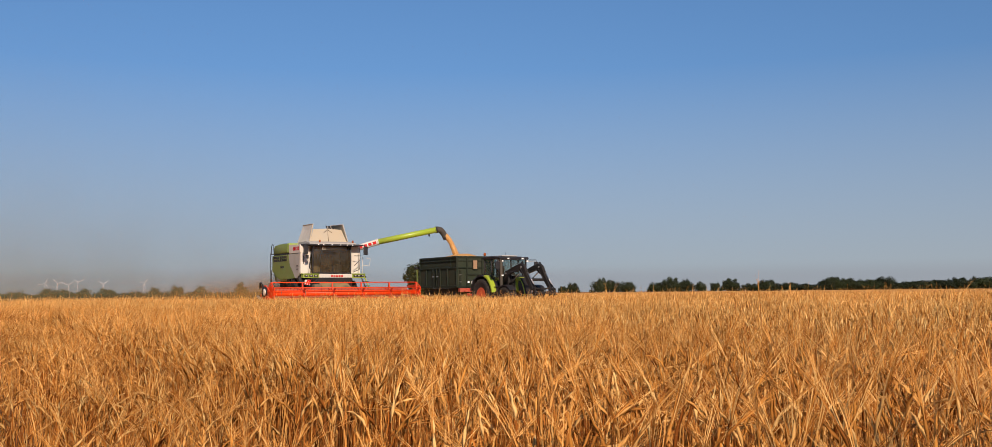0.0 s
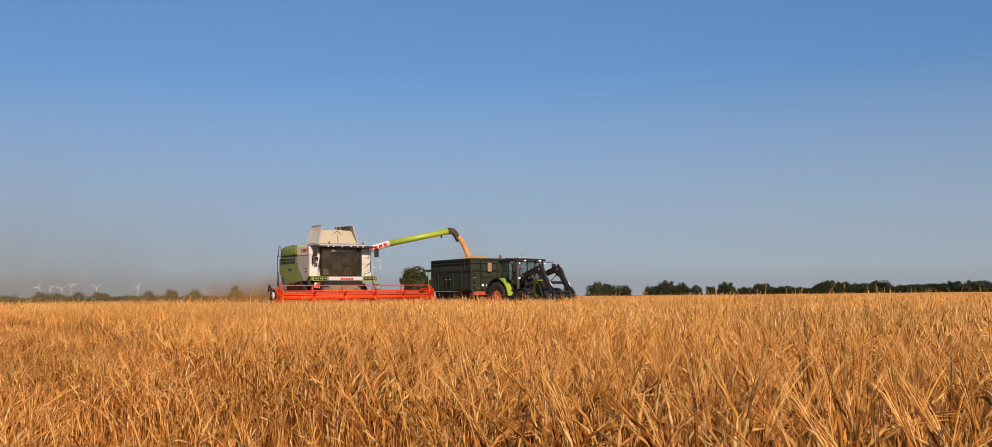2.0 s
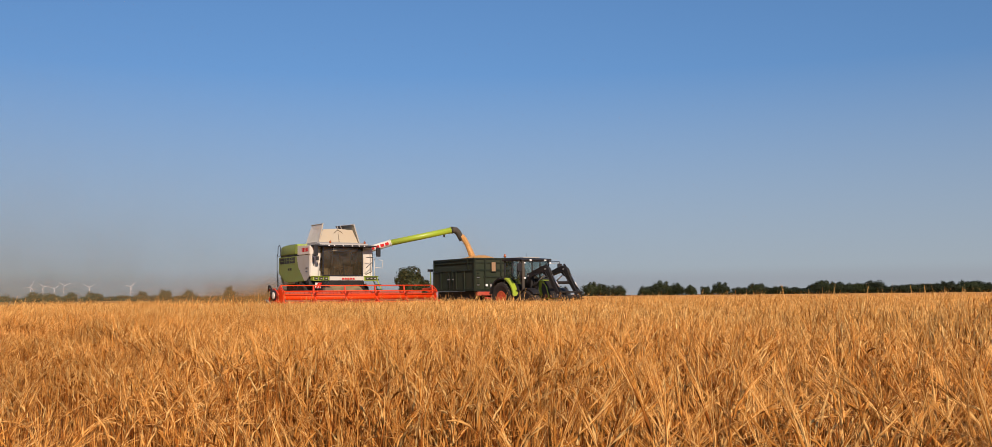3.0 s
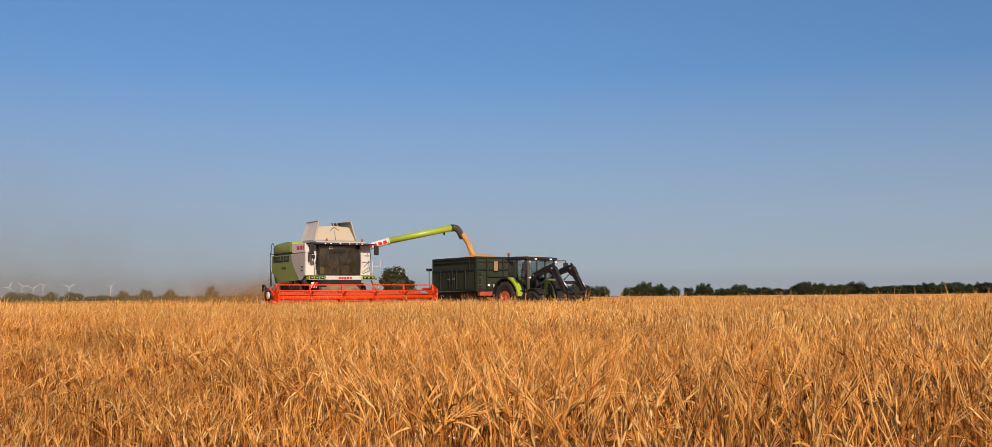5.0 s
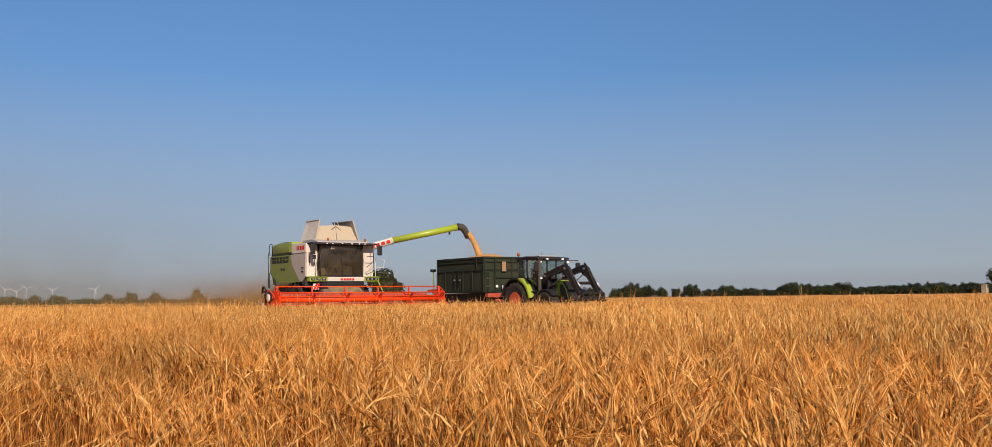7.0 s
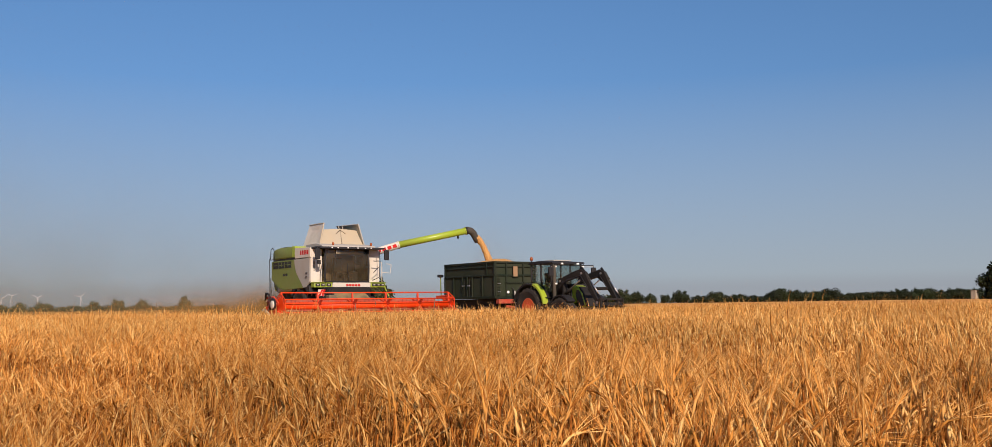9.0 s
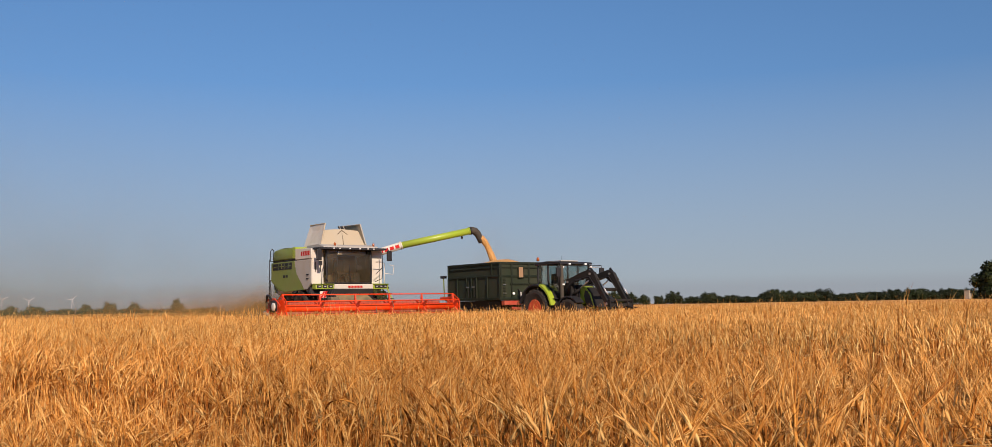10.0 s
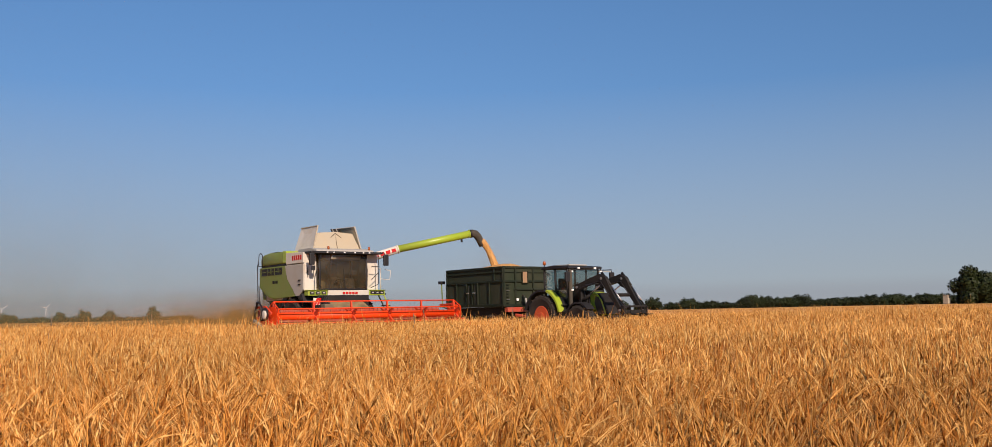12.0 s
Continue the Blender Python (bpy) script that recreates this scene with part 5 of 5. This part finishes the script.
def tree(kind, label, leaves, mat, seed, squat=1.0):
    """A tree 1 wide and 1 high: tapered trunk with limbs, and its crown."""
    e = thing("tree", (0, 0, 0), label, "tree")
    bm = bmesh.new()
    tube([(0, 0, 0), (0.01, 0, 0.2), (0, 0.01, 0.45), (0, 0, 0.75)], [0.032, 0.025, 0.018, 0.005], 8, bm)
    rs = random.Random(seed)
    for k in range(6):
        a, z = rs.uniform(0, 6.28), rs.uniform(0.18, 0.5)
        d = Vector((math.cos(a), math.sin(a), 0))
        tube([Vector((0, 0, z)), Vector((0, 0, z + 0.09)) + d * 0.12, Vector((0, 0, z + 0.24)) + d * 0.24], [0.014, 0.010, 0.003], 6, bm)
    part("trunk", bm, M_TREE, e)
    c = new("crown", crown_mesh("crown", seed, 1.06, 1.0, leaves, mat, squat))
    c.parent = e
    return e


kinds_dark = [tree(k, "dark green broadleaf tree in a far field hedge", 4200, M_LEAF, 40 + k, 1.8) for k in range(6)]
kinds_hazed = [tree(k, "hazy grey-green tree on the far field edge", 3000, M_LEAF_HAZED, 60 + k, 1.3) for k in range(4)]
EDGE_Y = 600.0
ROW_EAST = [(449, 5.6, 8), (463, 7.6, 10), (486, 11.6, 14), (499, 10.6, 13), (520, 8.4, 14), (548, 7.5, 12), (557, 8.5, 15), (569, 11.8, 16), (585, 10.7, 14), (604, 8.9, 9), (614, 8.4, 8),
            (639, 10.6, 16), (665, 6.4, 16), (689, 11.1, 17), (711, 8.0, 15), (731, 6.2, 21), (765, 11.0, 16)]
ROW_EAST_FAR = [(781, 13.4, 18), (801, 12.2, 19), (827, 10.9, 22), (859, 12.1, 24), (894, 8.8, 17), (915, 9.4, 20), (947, 10.7, 22), (976, 12.7, 21), (1000, 9.2, 15), (1022, 14.1, 23),
                (1056, 10.5, 22), (1084, 13.4, 21), (1112, 13.4, 23), (1140, 12.0, 23), (1168, 11.5, 22)]
ROW_EAST = ROW_EAST + ROW_EAST_FAR
ROW_WEST = [(40, 6.5, 10), (53, 5.8, 9), (70, 6.4, 12), (79, 6.7, 11), (89, 6.3, 9), (104, 7.3, 11), (118, 4.8, 9), (131, 6.8, 9), (147, 9.1, 8.4), (160, 8.6, 8.5), (187, 9.7, 8.6), (240, 7.5, 9), (262, 7.0, 11)]
rs = random.Random(3)
used = set()


def plant_tree(kinds, x, y, top, width, group):
    e = rs.choice(kinds)
    m = pose(x, y, -0.2, 0, 0, rs.uniform(0, 360))
    if e in used:
        e = copy_thing(e, m)
    else:
        used.add(e)
        e.matrix_basis = m
    e.scale = (width, width, top * 1.08)
    e["group"] = group
    return e


for i, (x, top, width) in enumerate(ROW_EAST):
    plant_tree(kinds_dark, x, EDGE_Y + rs.uniform(-4, 4), top + 0.6, width * 1.32, "trees along the far hedge")
    # lower growth between the trees
    if i + 1 < len(ROW_EAST) and x > 640:
        nx = ROW_EAST[i + 1][0]
        plant_tree(kinds_dark, (x + nx) / 2, EDGE_Y + 6, min(top, ROW_EAST[i + 1][1]) * 0.78 + 1.6, (nx - x) * 1.1, "trees along the far hedge")
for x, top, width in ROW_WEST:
    plant_tree(kinds_hazed, x, EDGE_Y + rs.uniform(-4, 4), top * 0.92, width * 1.15, "hazy trees on the far field edge")
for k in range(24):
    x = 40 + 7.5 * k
    plant_tree(kinds_hazed, x, EDGE_Y + 10, 4.0 + rs.uniform(-0.5, 0.6), 11, "hazy trees on the far field edge")
for e in [k for k in kinds_dark + kinds_hazed if k not in used]:
    plant_tree([e], 1196, 604, 8, 20, "trees along the far hedge")

BIGX, BIGY = 423.5, 195.5
HUTXY = (419.0, 205.0)
mid = tree(9, "round dark green tree far behind the machines", 6000, M_LEAF, 77)
mid.matrix_basis, mid.scale = pose(163, 300, -0.2), (13.5, 13.5, 13.8)
big = tree(8, "large dark green tree at the field's far corner", 15000, M_LEAF, 91)
big.matrix_basis, big.scale = pose(BIGX + 1.2, BIGY - 1, -0.2), (18.5, 18.5, 16.8)
big2 = tree(7, "dark green bushy tree at the field's far corner", 9000, M_LEAF, 92)
big2.matrix_basis, big2.scale = pose(BIGX + 5, BIGY - 9, -0.2), (17, 17, 16.6)

HX, HY = HUTXY
hide = thing("field_hut", (HX, HY, 0), "small pale weathered wooden hut beside the trees", "hut")
HALF = 1.15
for dx, dy in ((-0.9, -0.9), (0.9, -0.9), (-0.9, 0.9), (0.9, 0.9)):
    part("post", box(HX + dx - 0.1, HY + dy - 0.1, 0, HX + dx + 0.1, HY + dy + 0.1, 1.0, 0.01), M_WOOD, hide)
for k in range(8):
    u = -HALF + 0.2875 * k
    part("board", box(HX - HALF - 0.06, HY + u, 0.9, HX - HALF, HY + u + 0.275, 4.6, 0.01), M_WOOD, hide)
    part("board", box(HX + u, HY - HALF - 0.06, 0.9, HX + u + 0.275, HY - HALF, 4.6, 0.01), M_WOOD, hide)
part("opening", box(HX - 0.5, HY - HALF - 0.075, 3.3, HX + 0.5, HY - HALF - 0.062, 3.9, 0), M_BLACK, hide, "dark lookout opening")
part("floor", box(HX - HALF, HY - HALF, 0.8, HX + HALF, HY + HALF, 0.92, 0.01), M_WOOD, hide)
part("roof", slab([(HY - 1.4, 4.5), (HY - 1.4, 4.65), (HY + 1.4, 4.95), (HY + 1.4, 4.8)], "x", HX - 1.4, HX + 1.4, 0.01), M_WOOD, hide, "pale board roof")


def turbine(x, y, hub, turn, phase):
    e = thing("wind_turbine", (x, y, 0), "white three-bladed wind turbine on the horizon", "turbine", "wind turbines on the horizon")
    part("tower", tube([(x, y, 0), (x, y, hub)], [1.1, 0.7], 12), M_TURBINE, e, "", True)
    n = part("nacelle", box(x - 1.5, y - 4, hub - 1.4, x + 1.5, y + 3, hub + 1.4, 0.3), M_TURBINE, e)
    part("hub", tube([(x, y - 5.5, hub), (x, y - 4, hub)], [0.5, 1.5], 12), M_TURBINE, n, "", True)
    for k in range(3):
        a = phase + k * 2 * math.pi / 3
        d, w = Vector((math.sin(a), 0, math.cos(a))), Vector((math.cos(a), 0, -math.sin(a)))
        o = Vector((x, y - 4.8, hub))
        bm = bmesh.new()
        ring = []
        for r, c in ((1, 1.0), (5, 1.6), (13, 1.1), (22, 0.45)):
            ring.append([bm.verts.new(o + d * r + w * c * s + Vector((0, q * c * 0.2, 0))) for s, q in ((-0.6, 0), (0.1, -1), (0.8, 0), (0.1, 1))])
        for a_, b_ in zip(ring, ring[1:]):
            for j in range(4):
                bm.faces.new((a_[j], a_[(j + 1) % 4], b_[(j + 1) % 4], b_[j]))
        bm.faces.new(ring[0][::-1])
        bm.faces.new(ring[-1])
        part("blade", bm, M_TURBINE, e, "slender white rotor blade")
    return e


for x, hub, ph in ((468, 46, 0.4), (506, 47, 1.3), (539, 41, 0.9), (569, 51, 1.15), (648, 45, 1.0), (781, 47, 0.75)):
    turbine(x, 3500, hub, 0, ph)

# ---- small things in the field ----
def tall_stalk(at, top, lean, label, mat=M_CREAM, fat=1.0):
    """A lone grass stalk that stands above the crop close to the path."""
    e = thing("grass_stalk", at, label, "grass")
    base = Vector(at)
    tip = base + Vector((lean[0], lean[1], top))
    mids = [base.lerp(tip, u) + Vector((0.02 * math.sin(u * 5), 0, 0)) for u in np.linspace(0, 1, 8)]
    part("stem", tube(mids, [(0.0014 - 0.0001 * k) * fat for k in range(8)], 6), mat, e, "", True)
    d = (tip - base).normalized()
    part("seed_head", tube([tip, tip + d * 0.03, tip + d * 0.08, tip + d * 0.14], [0.001 * fat, 0.0024 * fat, 0.002 * fat, 0.0006 * fat], 8), mat, e, "dry feathery seed head", True)
    return e



rw = random.Random(17)
for k in range(9):
    x = rw.uniform(-19.0, -11.0)
    y = -41.0 + (x + 20.7) * 0.35 + rw.uniform(12.0, 22.0)
    tall_stalk((x, y, 0), rw.uniform(0.92, 1.10), (rw.uniform(-0.22, 0.22), rw.uniform(-0.1, 0.1)), "dry brown weed stalk above the barley", M_TREE, 3.0)


def dust_air(name, colour, thick, rise, drift, x0, size):
    """Dust hanging in the air: lets light through, thinner with height and downwind, in soft swirls."""
    m, nt, b = nodes_of(name)
    geo = nt.nodes.new("ShaderNodeNewGeometry")
    xyz = nt.nodes.new("ShaderNodeSeparateXYZ")
    nt.links.new(geo.outputs["Position"], xyz.inputs[0])

    def calc(op, a, c):
        n = nt.nodes.new("ShaderNodeMath")
        n.operation = op
        for k, s in enumerate((a, c)):
            if isinstance(s, (int, float)):
                n.inputs[k].default_value = s
            else:
                nt.links.new(s, n.inputs[k])
        return n.outputs[0]

    noi = nt.nodes.new("ShaderNodeTexNoise")
    noi.inputs["Scale"].default_value, noi.inputs["Detail"].default_value = size, 5
    nt.links.new(geo.outputs["Position"], noi.inputs["Vector"])
    swirl = nt.nodes.new("ShaderNodeMapRange")
    swirl.inputs[1].default_value, swirl.inputs[2].default_value = 0.25, 0.7
    swirl.inputs[3].default_value, swirl.inputs[4].default_value = 0.35, 1.15
    nt.links.new(noi.outputs[0], swirl.inputs[0])
    high = calc("MULTIPLY", calc("ADD", xyz.outputs["Z"], -1.0), -1.0 / rise)
    away = calc("DIVIDE", calc("ABSOLUTE", calc("SUBTRACT", xyz.outputs["X"], x0), 0), -drift)
    fade = calc("EXPONENT", calc("ADD", high, away), 0)
    a = calc("MINIMUM", calc("MULTIPLY", calc("MULTIPLY", fade, swirl.outputs[0]), thick), 0.6)
    clear = nt.nodes.new("ShaderNodeBsdfTransparent")
    dif, trl = nt.nodes.new("ShaderNodeBsdfDiffuse"), nt.nodes.new("ShaderNodeBsdfTranslucent")
    body, ms = nt.nodes.new("ShaderNodeMixShader"), nt.nodes.new("ShaderNodeMixShader")
    for s in (dif, trl):
        s.inputs[0].default_value = (*colour, 1)
    nt.links.new(dif.outputs[0], body.inputs[1])
    nt.links.new(trl.outputs[0], body.inputs[2])
    nt.links.new(a, ms.inputs[0])
    nt.links.new(clear.outputs[0], ms.inputs[1])
    nt.links.new(body.outputs[0], ms.inputs[2])
    nt.links.new(ms.outputs[0], nt.nodes["Material Output"].inputs[0])
    nt.nodes.remove(b)
    return m


def dust_cloud(name, x0, x1, rows, top, mat, label, seed, bottom=0.3):
    """Billowing layers of airborne dust, one behind the other, in one mesh."""
    r = np.random.RandomState(seed)
    nx, nz = 40, 10
    vs, fs = [], []
    for k, y in enumerate(rows):
        X, Zz = np.meshgrid(np.linspace(x0, x1, nx), np.linspace(bottom, top, nz), indexing="ij")
        p = r.uniform(0, 6.28, 3)
        swing = (x1 - x0) * 0.025
        Y = y + swing * np.sin(X * 18 / (x1 - x0) + p[0]) + swing * 0.6 * np.sin(Zz * 6 / top + p[1] + X * 5 / (x1 - x0))
        i, j = np.meshgrid(np.arange(nx - 1), np.arange(nz - 1), indexing="ij")
        a = (i * nz + j).ravel() + k * nx * nz
        vs.append(np.stack([X, Y, Zz], -1).reshape(-1, 3))
        fs.append(np.stack([a, a + nz, a + nz + 1, a + 1], -1))
    fs = np.concatenate(fs)
    ob = new(name, mesh_from(name, np.concatenate(vs), fs.ravel(), np.full(len(fs), 4), mat))
    ob.data.polygons.foreach_set("use_smooth", np.ones(len(fs), bool))
    return tagged(ob, label, "dust", "", "stuff")


dust_cloud("chaff_dust", -9.0, 1.6, (8.6, 9.6, 10.6, 11.8), 4.2, dust_air("thick_straw_dust", (0.34, 0.20, 0.065), 1.8, 0.50, 3.0, 0.2, 0.9),
           "low brown cloud of straw dust behind the combine", 21)
dust_cloud("drifting_dust", -50.0, 60.0, (18, 30, 44), 20.0, dust_air("thin_straw_dust", (0.25, 0.205, 0.085), 0.30, 4.6, 17.0, -12.0, 0.12),
           "thin veil of harvest dust drifting over the cut field", 22)
dust_cloud("grain_dust", 5.2, 9.6, (1.6, 2.6), 5.6, dust_air("pale_grain_dust", (0.40, 0.28, 0.14), 1.1, 1.0, 0.9, 7.6, 0.7),
           "faint dust hanging round the falling grain", 23, 3.2)


def chaff():
    """Loose bits of chaff that fly low behind the combine."""
    r = np.random.RandomState(21)
    n = 25000
    u = r.gamma(1.3, 1.0, n)
    c = np.stack([0.5 - u + r.normal(0, 0.4, n), 10.2 + r.normal(0, 1.3, n), 0.6 + r.gamma(1.2, 1.0, n) * 0.42 * np.exp(-u / 4)], -1)
    v = (c[:, None, :] + r.normal(0, 0.006, (n, 3, 3))).reshape(-1, 3)
    tagged(new("flying_chaff", mesh_from("flying_chaff", v, np.arange(n * 3), np.full(n, 3), M_DUST)), "fine loose chaff flying low behind the combine", "chaff", "", "stuff")


chaff()
